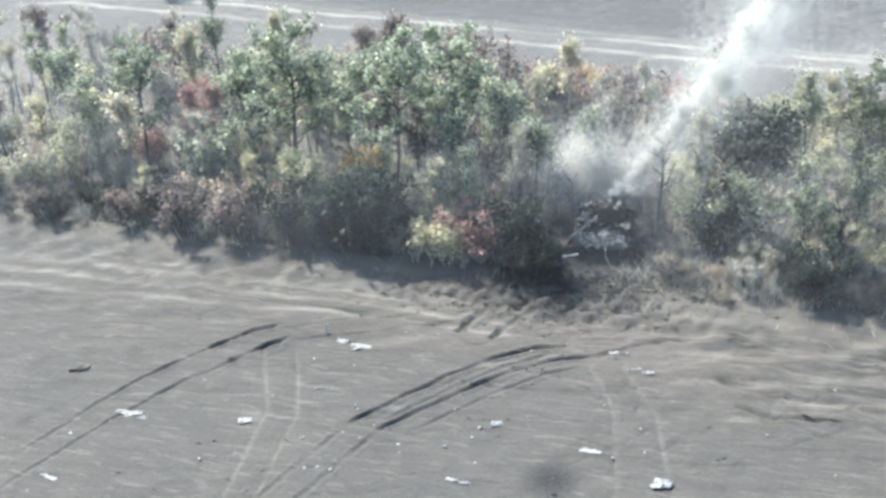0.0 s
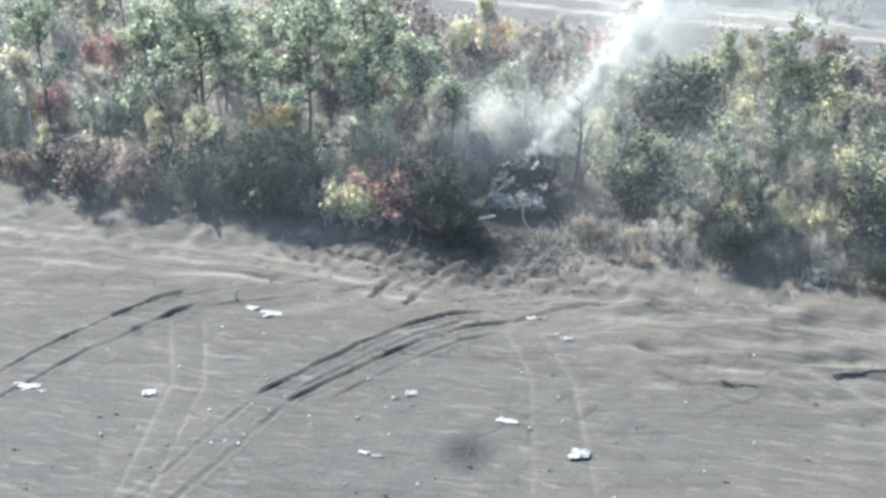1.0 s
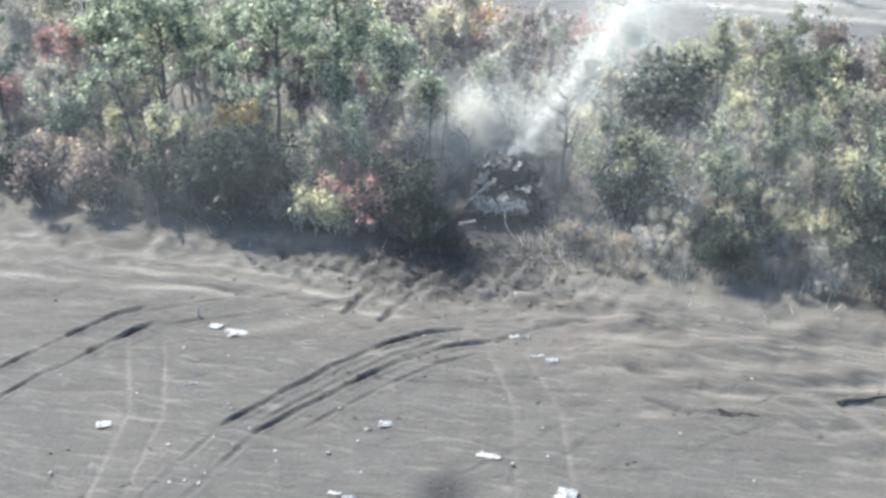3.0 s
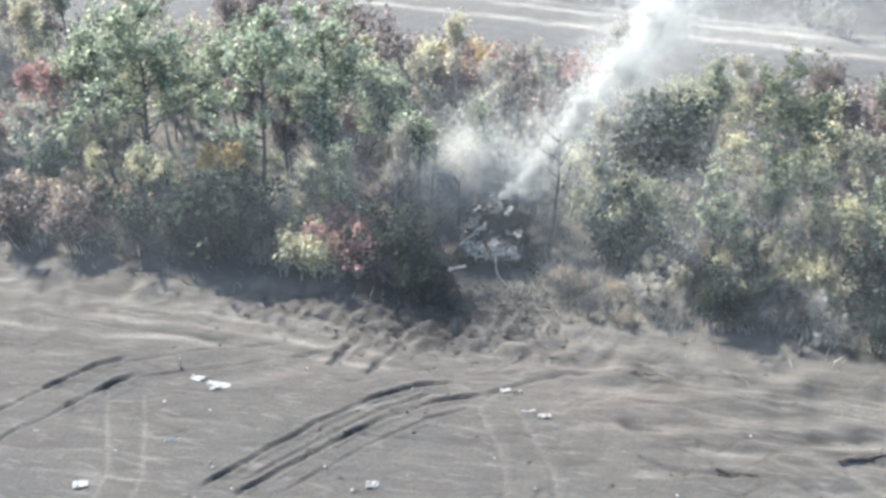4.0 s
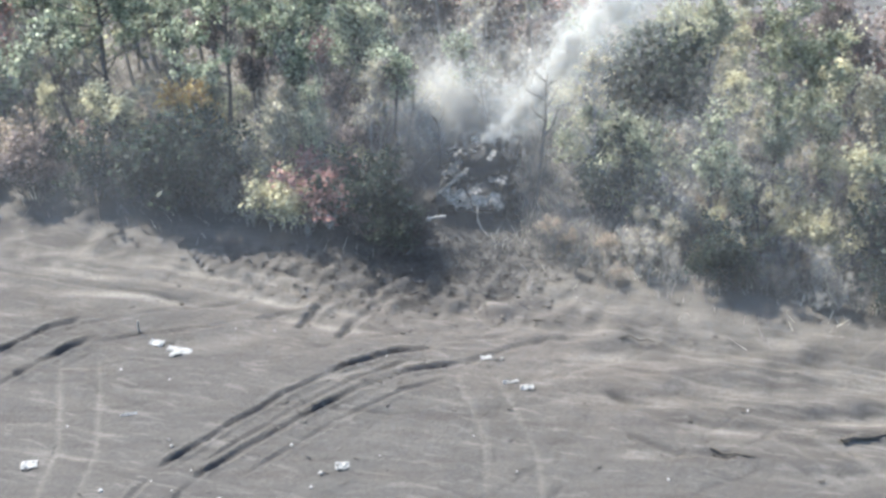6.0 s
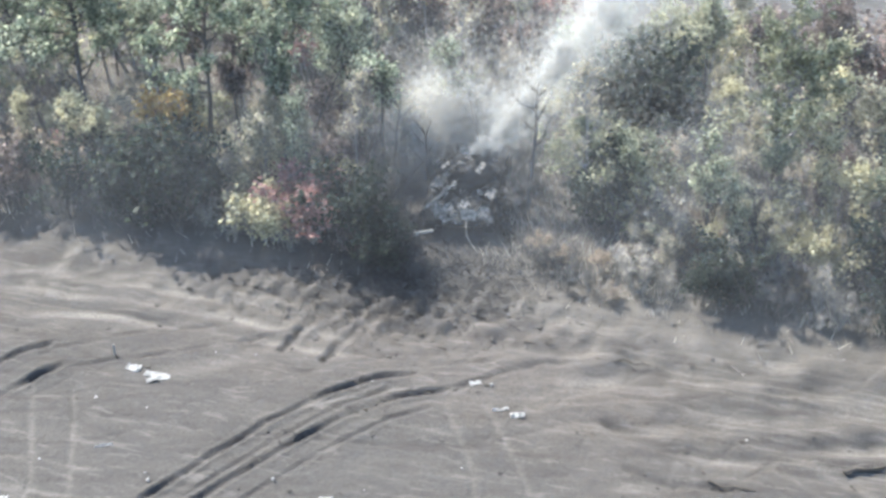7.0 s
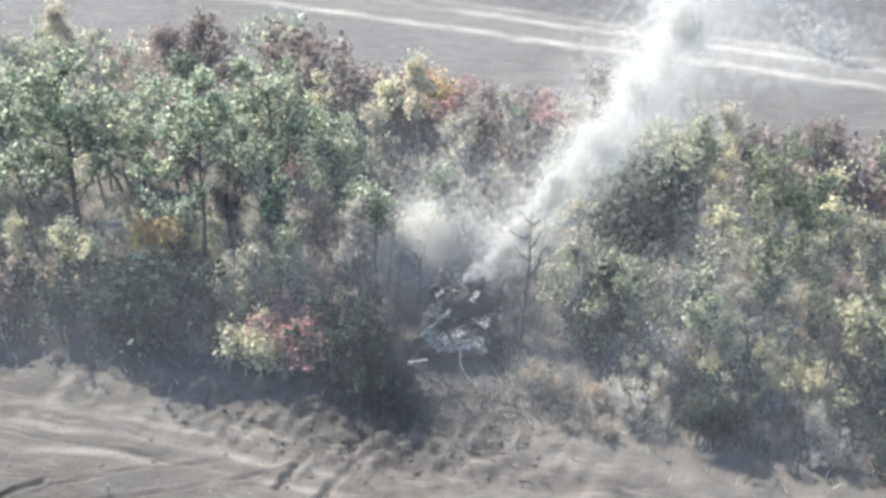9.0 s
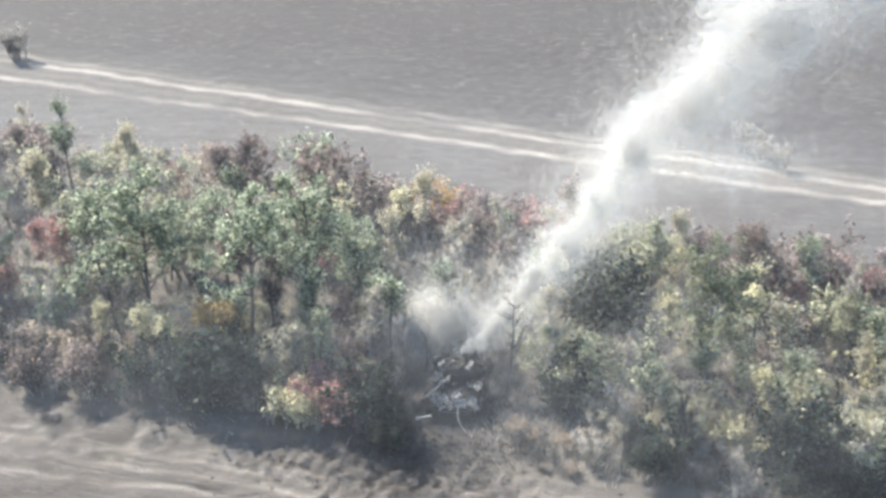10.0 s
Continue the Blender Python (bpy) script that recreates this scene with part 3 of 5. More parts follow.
KINDS = {  # name, wood, leaves, label, category, group
    "oak": ("tree", BARK_DARK, LEAF_GREEN, "tall green-leaved tree with a dark trunk and an open crown", "tree", "green trees of the strip"),
    "olive": ("tree", BARK, LEAF_OLIVE, "olive-green tree turning yellow, standing in the strip", "tree", "green trees of the strip"),
    "grey": ("bare_tree", BARK, LEAF_DRY, "bare grey tree with fine twigs and few dry leaves", "tree", "bare trees of the strip"),
    "sage": ("tree", BARK_DARK, LEAF_SAGE, "slender tree with a dark stem and sparse grey-green leaves", "tree", "bare trees of the strip"),
    "maple": ("tree", BARK_DARK, LEAF_BROWN, "tree with thin purple-brown autumn leaves", "tree", "bare trees of the strip"),
    "rust": ("tree", BARK, LEAF_RED, "slender tree with dull red autumn leaves", "tree", "bare trees of the strip"),
    "thin": ("bare_tree", BARK_DARK, LEAF_BROWN, "thin half-bare tree with some brown leaves", "tree", "bare trees of the strip"),
    "pale": ("bare_tree", BARK_DARK, LEAF_PALE, "slender tree with sparse pale yellow leaves", "tree", "bare trees of the strip"),
    "dark_bush": ("bush", BARK_DARK, LEAF_DARK, "dense dark green bush on the edge of the field, some added in place of shade", "bush", "bushes along the field"),
    "green_bush": ("bush", BARK, LEAF_GREEN, "leafy green bush under the trees", "bush", "bushes of the strip"),
    "olive_bush": ("bush", BARK, LEAF_OLIVE, "olive-green bush with pale leaves", "bush", "bushes of the strip"),
    "yellow_bush": ("bush", BARK, LEAF_PALE, "pale yellow autumn bush among grey shrubs", "bush", "bushes of the strip"),
    "orange_bush": ("bush", BARK, LEAF_ORANGE, "bright orange autumn bush under the trees", "bush", "bushes of the strip"),
    "red_bush": ("bush", BARK, LEAF_RED, "dull red autumn bush with thin foliage", "bush", "bushes of the strip"),
    "tan_bush": ("bush", BARK, LEAF_TAN, "tan bush of dry curled leaves", "bush", "bushes of the strip"),
    "sage_bush": ("bush", BARK, LEAF_SAGE, "whitish green bush with small leaves", "bush", "bushes of the strip"),
    "brown_bush": ("bush", BARK_DARK, LEAF_BROWN, "purple-brown autumn bush with thin foliage", "bush", "bushes of the strip"),
    "brush": ("shrub", TWIG, LEAF_DRY, "leafless grey shrub of thin upright stems", "shrub", "grey shrubs of the strip"),
    "stem": ("bare_tree", BARK_DARK, None, "slender leafless tree with dark upright limbs", "tree", "bare trees of the strip"),
    "thicket": ("sapling", TWIG, LEAF_DRY, "tall pale sapling of many stems with few dry leaves", "sapling", "saplings of the strip"),
    "pale_thicket": ("sapling", BARK, LEAF_SAGE, "tall grey sapling with thin grey-green leaves", "sapling", "saplings of the strip"),
    "yellow_thicket": ("sapling", BARK, LEAF_PALE, "tall grey sapling with scattered yellow leaves", "sapling", "saplings of the strip"),
    "dim_brush": ("shrub", DIM, LEAF_DARK, "leafless shrub of thin stems, coloured dark as in shade", "shrub", "grey shrubs of the strip"),
}
MADE = {}


def plant(kind, shape, n, x, y, size=1.0, tall=1.0, turn=None, z=0.0):
    key = (kind, shape, n)
    if turn is None:
        turn = (x * 57.3 + y * 131.7) % 360
    m = pose(x, y, z, 0, 0, turn) @ Matrix.Diagonal((size, size, size * tall, 1))
    if key in MADE:
        return copy_thing(MADE[key], m)
    name, wood_mat, leaf_mat, label, category, group = KINDS[kind]
    wood, leaves = SHAPES[(shape, n)]
    ob = thing(name, m, label, category, group)
    trunk = new("trunk" if shape in ("oak", "leafy", "bare", "half") else "wood", wood.mesh("wood", wood_mat, True))
    trunk.parent = ob
    if leaves and leaf_mat:
        crown = new("crown", leaves.mesh("crown", leaf_mat))
        crown.parent = ob
    MADE[key] = ob
    return ob


def plant_strip():
    # single trees that stand out
    for kind, shape, n, x, y, size, tall in (
        ("oak", "oak", 0, -18.9, 8.4, 0.95, 0.94), ("oak", "oak", 1, -12.25, 6.7, 0.82, 1.02), ("oak", "oak", 2, -8.6, 10.4, 0.85, 0.92), ("oak", "leafy", 0, -5.6, 12.6, 0.7, 0.95),
        ("oak", "leafy", 1, -22.4, 11.8, 0.9, 1.0), ("oak", "leafy", 2, -15.2, 15.0, 0.8, 1.0), ("oak", "oak", 1, -30.5, 12.5, 0.9, 0.95), ("oak", "leafy", 0, -36.0, 14.0, 1.05, 1.05),
        ("olive", "oak", 0, 15.6, 1.6, 0.8, 0.98), ("olive", "leafy", 1, 13.8, 13.4, 0.66, 0.9), ("olive", "leafy", 2, 24.8, 5.6, 0.6, 0.85), ("olive", "leafy", 2, 32.0, 2.0, 0.9, 0.9),
        ("sage", "half", 1, -4.7, 8.6, 0.95, 1.0), ("sage", "half", 2, 6.3, 3.6, 0.66, 0.85), ("sage", "half", 1, 8.9, 3.2, 0.6, 0.9),
        ("maple", "leafy", 0, -15.0, 21.6, 0.85, 1.0), ("maple", "leafy", 1, -16.2, 23.6, 0.75, 1.0), ("rust", "half", 0, -26.2, 12.6, 0.95, 1.0), ("rust", "half", 2, -27.4, 13.6, 0.8, 1.0),
        ("maple", "leafy", 2, 19.6, 11.4, 0.68, 1.0), ("maple", "leafy", 0, 21.2, 12.4, 0.6, 1.0), ("pale", "half", 1, 25.3, -0.4, 1.0, 0.9),
        ("pale", "half", 0, 20.6, -1.4, 0.8, 0.8), ("pale", "half", 2, -16.8, 4.8, 0.8, 0.75), ("pale", "half", 0, -18.2, 5.9, 0.95, 1.1),
    ):
        plant(kind, shape, n, x, y, size, tall)
    for kind, n, x, y, size in (
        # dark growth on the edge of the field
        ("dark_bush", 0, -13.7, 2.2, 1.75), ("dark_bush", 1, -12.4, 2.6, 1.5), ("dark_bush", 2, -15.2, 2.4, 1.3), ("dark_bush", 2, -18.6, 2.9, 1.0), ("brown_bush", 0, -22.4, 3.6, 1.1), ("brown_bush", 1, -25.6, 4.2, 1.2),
        # the first four are added to darken shadowed ground beside the wreck
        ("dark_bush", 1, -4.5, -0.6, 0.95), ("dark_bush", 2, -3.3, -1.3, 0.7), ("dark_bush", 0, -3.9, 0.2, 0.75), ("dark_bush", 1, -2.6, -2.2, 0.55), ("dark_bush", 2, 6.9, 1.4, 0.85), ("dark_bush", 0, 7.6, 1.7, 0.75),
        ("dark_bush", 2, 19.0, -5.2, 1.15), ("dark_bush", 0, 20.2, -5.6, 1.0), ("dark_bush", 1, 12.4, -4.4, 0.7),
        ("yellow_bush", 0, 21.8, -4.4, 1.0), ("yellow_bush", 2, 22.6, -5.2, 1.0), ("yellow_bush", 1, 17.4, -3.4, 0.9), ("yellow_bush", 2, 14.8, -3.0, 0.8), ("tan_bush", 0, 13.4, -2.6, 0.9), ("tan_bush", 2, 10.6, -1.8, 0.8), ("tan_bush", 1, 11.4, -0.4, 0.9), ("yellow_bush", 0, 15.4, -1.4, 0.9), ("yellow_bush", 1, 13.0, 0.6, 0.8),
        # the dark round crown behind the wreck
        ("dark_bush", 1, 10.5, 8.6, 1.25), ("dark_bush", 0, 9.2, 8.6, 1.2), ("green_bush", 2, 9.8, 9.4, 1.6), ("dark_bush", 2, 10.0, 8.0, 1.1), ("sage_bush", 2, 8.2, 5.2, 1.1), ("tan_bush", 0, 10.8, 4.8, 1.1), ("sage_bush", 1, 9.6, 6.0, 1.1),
        # coloured shrubs behind them
        ("orange_bush", 0, -14.1, 7.4, 1.5), ("orange_bush", 2, -14.9, 6.6, 1.1), ("tan_bush", 0, -17.6, 4.4, 1.4), ("tan_bush", 1, -16.2, 4.6, 1.3), ("tan_bush", 2, -19.4, 5.2, 1.3), ("tan_bush", 1, -23.0, 5.8, 1.2), ("tan_bush", 0, -26.0, 6.6, 1.2), ("green_bush", 1, -15.8, 3.6, 1.1),
        ("red_bush", 1, -6.6, 0.2, 1.25), ("red_bush", 0, -5.8, 0.6, 1.1), ("red_bush", 2, -7.2, 1.0, 1.0), ("yellow_bush", 1, -8.9, 0.6, 1.1), ("yellow_bush", 2, -8.2, 0.0, 0.9), ("yellow_bush", 0, -11.4, 6.2, 0.8), ("tan_bush", 0, -10.0, 1.6, 0.8),
        ("sage_bush", 0, 9.4, 4.2, 1.1), ("sage_bush", 1, 5.7, 5.4, 0.9), ("tan_bush", 2, 5.2, -2.2, 0.5), ("tan_bush", 1, 4.4, -1.2, 0.45),
        ("yellow_bush", 0, 12.4, -2.0, 0.8), ("yellow_bush", 1, 16.6, -2.6, 0.95), ("yellow_bush", 2, 19.3, -1.4, 1.2), ("yellow_bush", 1, 20.4, -0.6, 1.1), ("yellow_bush", 0, 23.6, -3.6, 1.2), ("yellow_bush", 2, 24.6, -2.4, 1.1),
        ("yellow_bush", 2, 18.0, -0.4, 1.0), ("yellow_bush", 1, 14.2, -0.6, 0.8), ("olive_bush", 0, 10.6, 1.4, 1.0), ("olive_bush", 2, 24.2, 6.4, 1.5), ("yellow_bush", 0, 25.6, 2.2, 1.3), ("olive_bush", 1, 26.6, 4.0, 1.3),
        # bright shrubs along the far side
        ("yellow_bush", 2, -11.4, 20.6, 1.52), ("yellow_bush", 0, -12.6, 21.8, 1.36), ("sage_bush", 2, -28.2, 30.2, 1.36), ("sage_bush", 0, -25.2, 29.4, 1.36), ("sage_bush", 1, -22.2, 28.2, 1.28), ("olive_bush", 2, -18.4, 17.2, 1.44),
        ("brown_bush", 1, -8.0, 24.4, 1.52), ("brown_bush", 2, -5.8, 23.8, 1.52), ("brown_bush", 0, -4.0, 22.9, 1.36), ("orange_bush", 1, -1.5, 23.0, 1.36), ("red_bush", 1, -0.4, 22.2, 1.12), ("red_bush", 2, -3.2, 23.6, 1.12),
        ("red_bush", 2, 5.4, 19.8, 1.36), ("red_bush", 0, 7.2, 19.2, 1.20), ("brown_bush", 1, 3.2, 20.6, 1.20), ("yellow_bush", 1, 14.4, 14.6, 1.44), ("olive_bush", 0, 12.2, 15.2, 1.44), ("brown_bush", 0, 17.4, 15.0, 1.36),
        ("brown_bush", 1, 20.2, 12.0, 1.36), ("brown_bush", 2, 24.6, 12.4, 1.28), ("red_bush", 1, 25.6, 10.6, 1.12), ("brown_bush", 0, 27.4, 11.0, 1.20), ("brown_bush", 2, -33.0, 32.0, 1.36), ("brown_bush", 0, -37.0, 33.6, 1.36), ("red_bush", 0, -31.0, 14.6, 1.12),
    ):
        plant(kind, "bush", n, x, y, size)
    # dark-coloured shrubs round the wreck that deepen the shade there
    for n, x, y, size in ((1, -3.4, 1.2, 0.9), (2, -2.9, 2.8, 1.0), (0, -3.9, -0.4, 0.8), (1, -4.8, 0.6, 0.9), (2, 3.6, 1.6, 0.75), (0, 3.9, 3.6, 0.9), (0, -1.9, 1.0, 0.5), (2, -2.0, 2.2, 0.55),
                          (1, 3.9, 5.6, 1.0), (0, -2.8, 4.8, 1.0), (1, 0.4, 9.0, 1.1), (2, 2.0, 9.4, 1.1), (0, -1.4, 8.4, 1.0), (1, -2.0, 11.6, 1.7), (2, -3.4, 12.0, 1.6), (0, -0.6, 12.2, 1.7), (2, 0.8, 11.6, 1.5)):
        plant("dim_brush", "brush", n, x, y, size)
    for kind, n, x, y, size in (("brush", 0, -45.4, 62.0, 1.2), ("dim_brush", 1, -46.4, 62.4, 1.0), ("dim_brush", 2, -45.8, 61.4, 0.9), ("brush", 2, 23.4, 36.4, 0.95), ("brush", 1, 24.6, 35.0, 0.8), ("brush", 0, 26.0, 33.4, 0.65)):
        plant(kind, "brush", n, x, y, size)
    rng = random.Random(42)

    def clear(x, y):
        return (-3.7 if y > -0.5 else -2.6) < x < 3.8 and -7 < y < 7

    # low growth along the field, its shaded front made with dark-coloured kinds
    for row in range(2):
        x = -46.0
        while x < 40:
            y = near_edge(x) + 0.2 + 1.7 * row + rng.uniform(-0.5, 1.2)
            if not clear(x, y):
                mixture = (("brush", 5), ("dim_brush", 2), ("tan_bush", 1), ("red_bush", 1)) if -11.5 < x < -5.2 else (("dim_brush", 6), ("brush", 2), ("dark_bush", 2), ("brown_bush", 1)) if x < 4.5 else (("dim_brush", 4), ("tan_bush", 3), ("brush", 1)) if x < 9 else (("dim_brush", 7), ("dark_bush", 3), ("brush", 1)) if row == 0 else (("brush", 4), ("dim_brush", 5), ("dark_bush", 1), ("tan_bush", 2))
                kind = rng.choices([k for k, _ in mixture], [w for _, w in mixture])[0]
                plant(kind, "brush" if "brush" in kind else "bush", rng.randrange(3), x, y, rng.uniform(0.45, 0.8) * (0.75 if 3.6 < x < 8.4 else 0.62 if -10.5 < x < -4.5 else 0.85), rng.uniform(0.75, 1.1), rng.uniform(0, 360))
            x += rng.uniform(0.7, 1.5)
    # trees of the inner strip
    for i in range(19):
        for j in range(7):
            x = -48 + 4.8 * i + rng.uniform(-2.1, 2.1)
            k = (j + 0.5) / 7 + rng.uniform(-0.06, 0.06)
            y = near_edge(x) + 3.4 + k * (far_edge(x) - near_edge(x) - 4.0)
            kind, shape, top = rng.choice((("grey", "bare", 4), ("grey", "bare", 4), ("grey", "bare", 4), ("sage", "half", 4), ("sage", "half", 4), ("grey", "half", 4), ("pale", "half", 4), ("oak", "half", 4), ("thin", "half", 4)))
            if x > 7 and y < 8 and rng.random() < 0.5:
                kind, shape, top = rng.choice(("pale", "sage", "grey")), "half", 4
            if abs(x - 1.5) < 4.6 and -7 < y < 8 or abs(x + 12.2) < 1.8 and 1.0 < y < 7.0 or abs(x - 9.8) < 2.6 and 3.0 < y < 10.0:
                continue
            low = 0.72 if j > 5 else 1.0
            plant(kind, shape, rng.randrange(top), x, y, rng.uniform(0.75, 1.05) * low, rng.uniform(0.85, 1.15), rng.uniform(0, 360))
    for i in range(16):
        x = 17.5 + 0.75 * i + rng.uniform(-0.5, 0.5)
        plant("pale", "half", rng.randrange(3), x, near_edge(x) + rng.uniform(2.6, 9.0), rng.uniform(0.6, 0.9), rng.uniform(0.8, 1.1), rng.uniform(0, 360))
    # slender growth behind the hedge
    for i in range(44):
        x = rng.uniform(-30, 29)
        if -6 < x < 6.5 or abs(x + 12.2) < 2.0:
            continue
        kind, shape, top = rng.choice((("grey", "bare", 4), ("pale", "half", 3), ("sage", "half", 3), ("grey", "half", 3)))
        plant(kind, shape, rng.randrange(top), x, near_edge(x) + rng.uniform(2.4, 7.5), rng.uniform(0.45, 0.68), rng.uniform(0.9, 1.2), rng.uniform(0, 360))
    # dark leafless stems that rise out of the pale growth
    for i in range(26):
        x = rng.uniform(10.5, 25) if i % 3 else rng.uniform(-28, -15)
        plant("stem", "bare", rng.randrange(4), x, near_edge(x) + rng.uniform(1.8, 7.0), rng.uniform(0.5, 0.78), rng.uniform(0.9, 1.15), rng.uniform(0, 360))
    # tall pale growth that stands in the sun behind the hedge
    for i in range(150):
        x = rng.uniform(-40, 36)
        y = near_edge(x) + 2.2 + 9.0 * rng.random() ** 1.3
        if clear(x, y) or -5.6 < x < 5.4 and y < 8.0 or abs(x + 12.6) < 1.9 and y < 6.4 or abs(x - 9.8) < 2.2 and y > 3.5 or abs(x - 7.2) < 1.6 and y < 2.2:
            continue
        kind = rng.choices(("thicket", "pale_thicket", "yellow_thicket"), (5, 3, 3 if x > 9 else 1))[0]
        plant(kind, "thicket", rng.randrange(4), x, y, rng.uniform(0.5, 0.95), rng.uniform(0.85, 1.2), rng.uniform(0, 360))
    # shrubs between them
    for i in range(300):
        x = rng.uniform(-48, 42)
        y = near_edge(x) + 1.8 + rng.random() * (far_edge(x) - near_edge(x))
        if clear(x, y) or abs(x + 12.2) < 1.6 and 3.6 < y < 6.6 or abs(x - 5.6) < 2.2 and -5.0 < y < 2.4:
            continue
        back = y > far_edge(x) - 7
        kind = rng.choices(("brush", "dim_brush", "green_bush", "olive_bush", "brown_bush", "yellow_bush", "red_bush", "tan_bush"), (9, 3, 1.2, 2.0, 2.6, 0.8, 0.5, 1.5) if back else (13, 3, 1.4, 2.2, 1.0, 1.8, 0.4, 1.6))[0]
        plant(kind, "brush" if "brush" in kind else "bush", rng.randrange(3), x, y, rng.uniform(0.5, 1.05) * (1.2 if back else 1.0), rng.uniform(0.8, 1.2), rng.uniform(0, 360))


plant_strip()


def scorched_tree(name, label, x, y, height, lean, thick, forks, seed):
    """A bare burnt stem: forks are (share of the height, turn, length) of its limbs."""
    rng = random.Random(seed)
    s = Shape()
    trunk = bend(rng, (0, 0, -0.2), (lean, 0.05, 1), height, 9, 0.09, 0.02)
    s.tube(trunk, [thick * (1 - 0.085 * i) for i in range(10)], 7)
    for share, a, l in forks:
        k = min(8, int(share * 9))
        limb = bend(rng, trunk[k].lerp(trunk[k + 1], share * 9 - k), (math.cos(a), 0.4 * math.sin(a), 0.75), l, 5, 0.2, 0.1)
        s.tube(limb, [thick * q for q in (0.42, 0.34, 0.27, 0.2, 0.13, 0.05)], 5)
        for _ in range(3):
            p = limb[rng.randrange(2, 5)]
            s.tube(bend(rng, p, (rng.gauss(math.cos(a), 0.7), rng.gauss(0, 0.6), 0.8), l * rng.uniform(0.25, 0.45), 3, 0.2, 0.1), [thick * q for q in (0.16, 0.12, 0.08, 0.03)], 4)
    ob = thing(name, pose(x, y, 0), label, "tree")
    t = new("trunk", s.mesh("trunk", BARK_DARK, True))
    t.parent = ob


scorched_tree("dead_tree", "dead charred tree with a forked bare top", 3.85, 1.8, 6.9, -0.03, 0.15,
              ((0.56, 0.2, 2.3), (0.66, 2.9, 1.2), (0.74, 0.5, 1.5), (0.8, 3.0, 1.3), (0.9, 0.3, 0.9), (0.93, 2.6, 0.8), (0.45, 3.3, 0.8)), 8)
for x, y, height, lean, seed in ((-4.6, 2.4, 5.6, 0.55, 61), (-3.4, 2.0, 5.0, 0.7, 62), (-2.7, 4.6, 5.2, 0.15, 63), (-7.6, 5.6, 7.0, 0.4, 64), (1.6, 6.6, 5.4, 0.1, 65), (-1.2, 5.4, 3.6, 0.05, 66)):
    scorched_tree("leaning_tree", "thin scorched bare tree leaning over beside the wreck" if lean > 0.3 else "thin scorched bare stem standing behind the wreck", x, y, height, lean, 0.085,
                  ((0.5, 0.3, 1.4), (0.62, 3.0, 1.2), (0.74, 0.7, 1.1), (0.86, 2.7, 0.9)), seed)


# ---- undergrowth ----
UNDER = leaf_material("dry_stalks", [(0.0, (0.16, 0.148, 0.135)), (0.5, (0.31, 0.29, 0.255)), (1.0, (0.56, 0.52, 0.43))], 0.3)


def build_undergrowth():
    rng = np.random.default_rng(12)
    n = 90000
    x = rng.uniform(-48, 42, n)
    y = near_edge(x) - 1.0 + rng.random(n) * (far_edge(x) - near_edge(x) + 2.5)
    y += rng.normal(0, 0.8, n)
    keep = ((x > 3.1) | (x < -3.4)) | (y < -3.0) & (rng.random(n) < 0.25) | (y > 7)
    keep |= (x > 1.7) & (y < -0.5) & (rng.random(n) < 0.8)
    keep &= (y > near_edge(x) + 0.6) | (rng.random(n) < 0.12)
    x, y = x[keep], y[keep]
    n = len(x)
    base = np.stack([x, y, np.full(n, -0.05)], 1)
    h = rng.gamma(3.0, 0.17, n).clip(0.1, 1.5)[:, None]
    a = rng.uniform(0, 6.28, n)
    side = np.stack([np.cos(a), np.sin(a), np.zeros(n)], 1) * rng.uniform(0.012, 0.035, n)[:, None]
    tip = base + h * np.stack([rng.normal(0, 0.45, n), rng.normal(0, 0.45, n), np.ones(n)], 1)
    v = np.stack([base - side, base + side, tip], 1).reshape(-1, 3)
    me = bpy.data.meshes.new("undergrowth")
    me.from_pydata(v, [], np.arange(3 * n).reshape(n, 3))
    me.materials.append(UNDER)
    tagged(new("undergrowth", me), "dry grey-brown grass and stalks under the trees", "undergrowth", kind="stuff")


build_undergrowth()


def build_burnt_twigs():
    rng = random.Random(55)
    s = Shape()
    for i in range(3000):
        x, y = (rng.gauss(-0.6, 3.2), rng.gauss(-2.6, 2.0)) if i % 3 else (rng.gauss(-2.6, 1.3), rng.gauss(1.4, 1.8))
        if abs(x - 0.7) < 1.9 and y > 0.0:
            continue
        a = Vector((x, y, rng.uniform(0.0, 0.06)))
        b = a + Vector((rng.gauss(0, 0.35), rng.gauss(0, 0.25), abs(rng.gauss(0, 0.28))))
        s.twig(a, b, rng.uniform(0.012, 0.03))
    tagged(new("burnt_twigs", s.mesh("burnt_twigs", BURNT)), "blackened twigs and stalks strewn before the wreck", "twigs", kind="stuff")


BURNT = bark_material("burnt_twigs", (0.012, 0.012, 0.012), (0.06, 0.053, 0.05))
build_burnt_twigs()


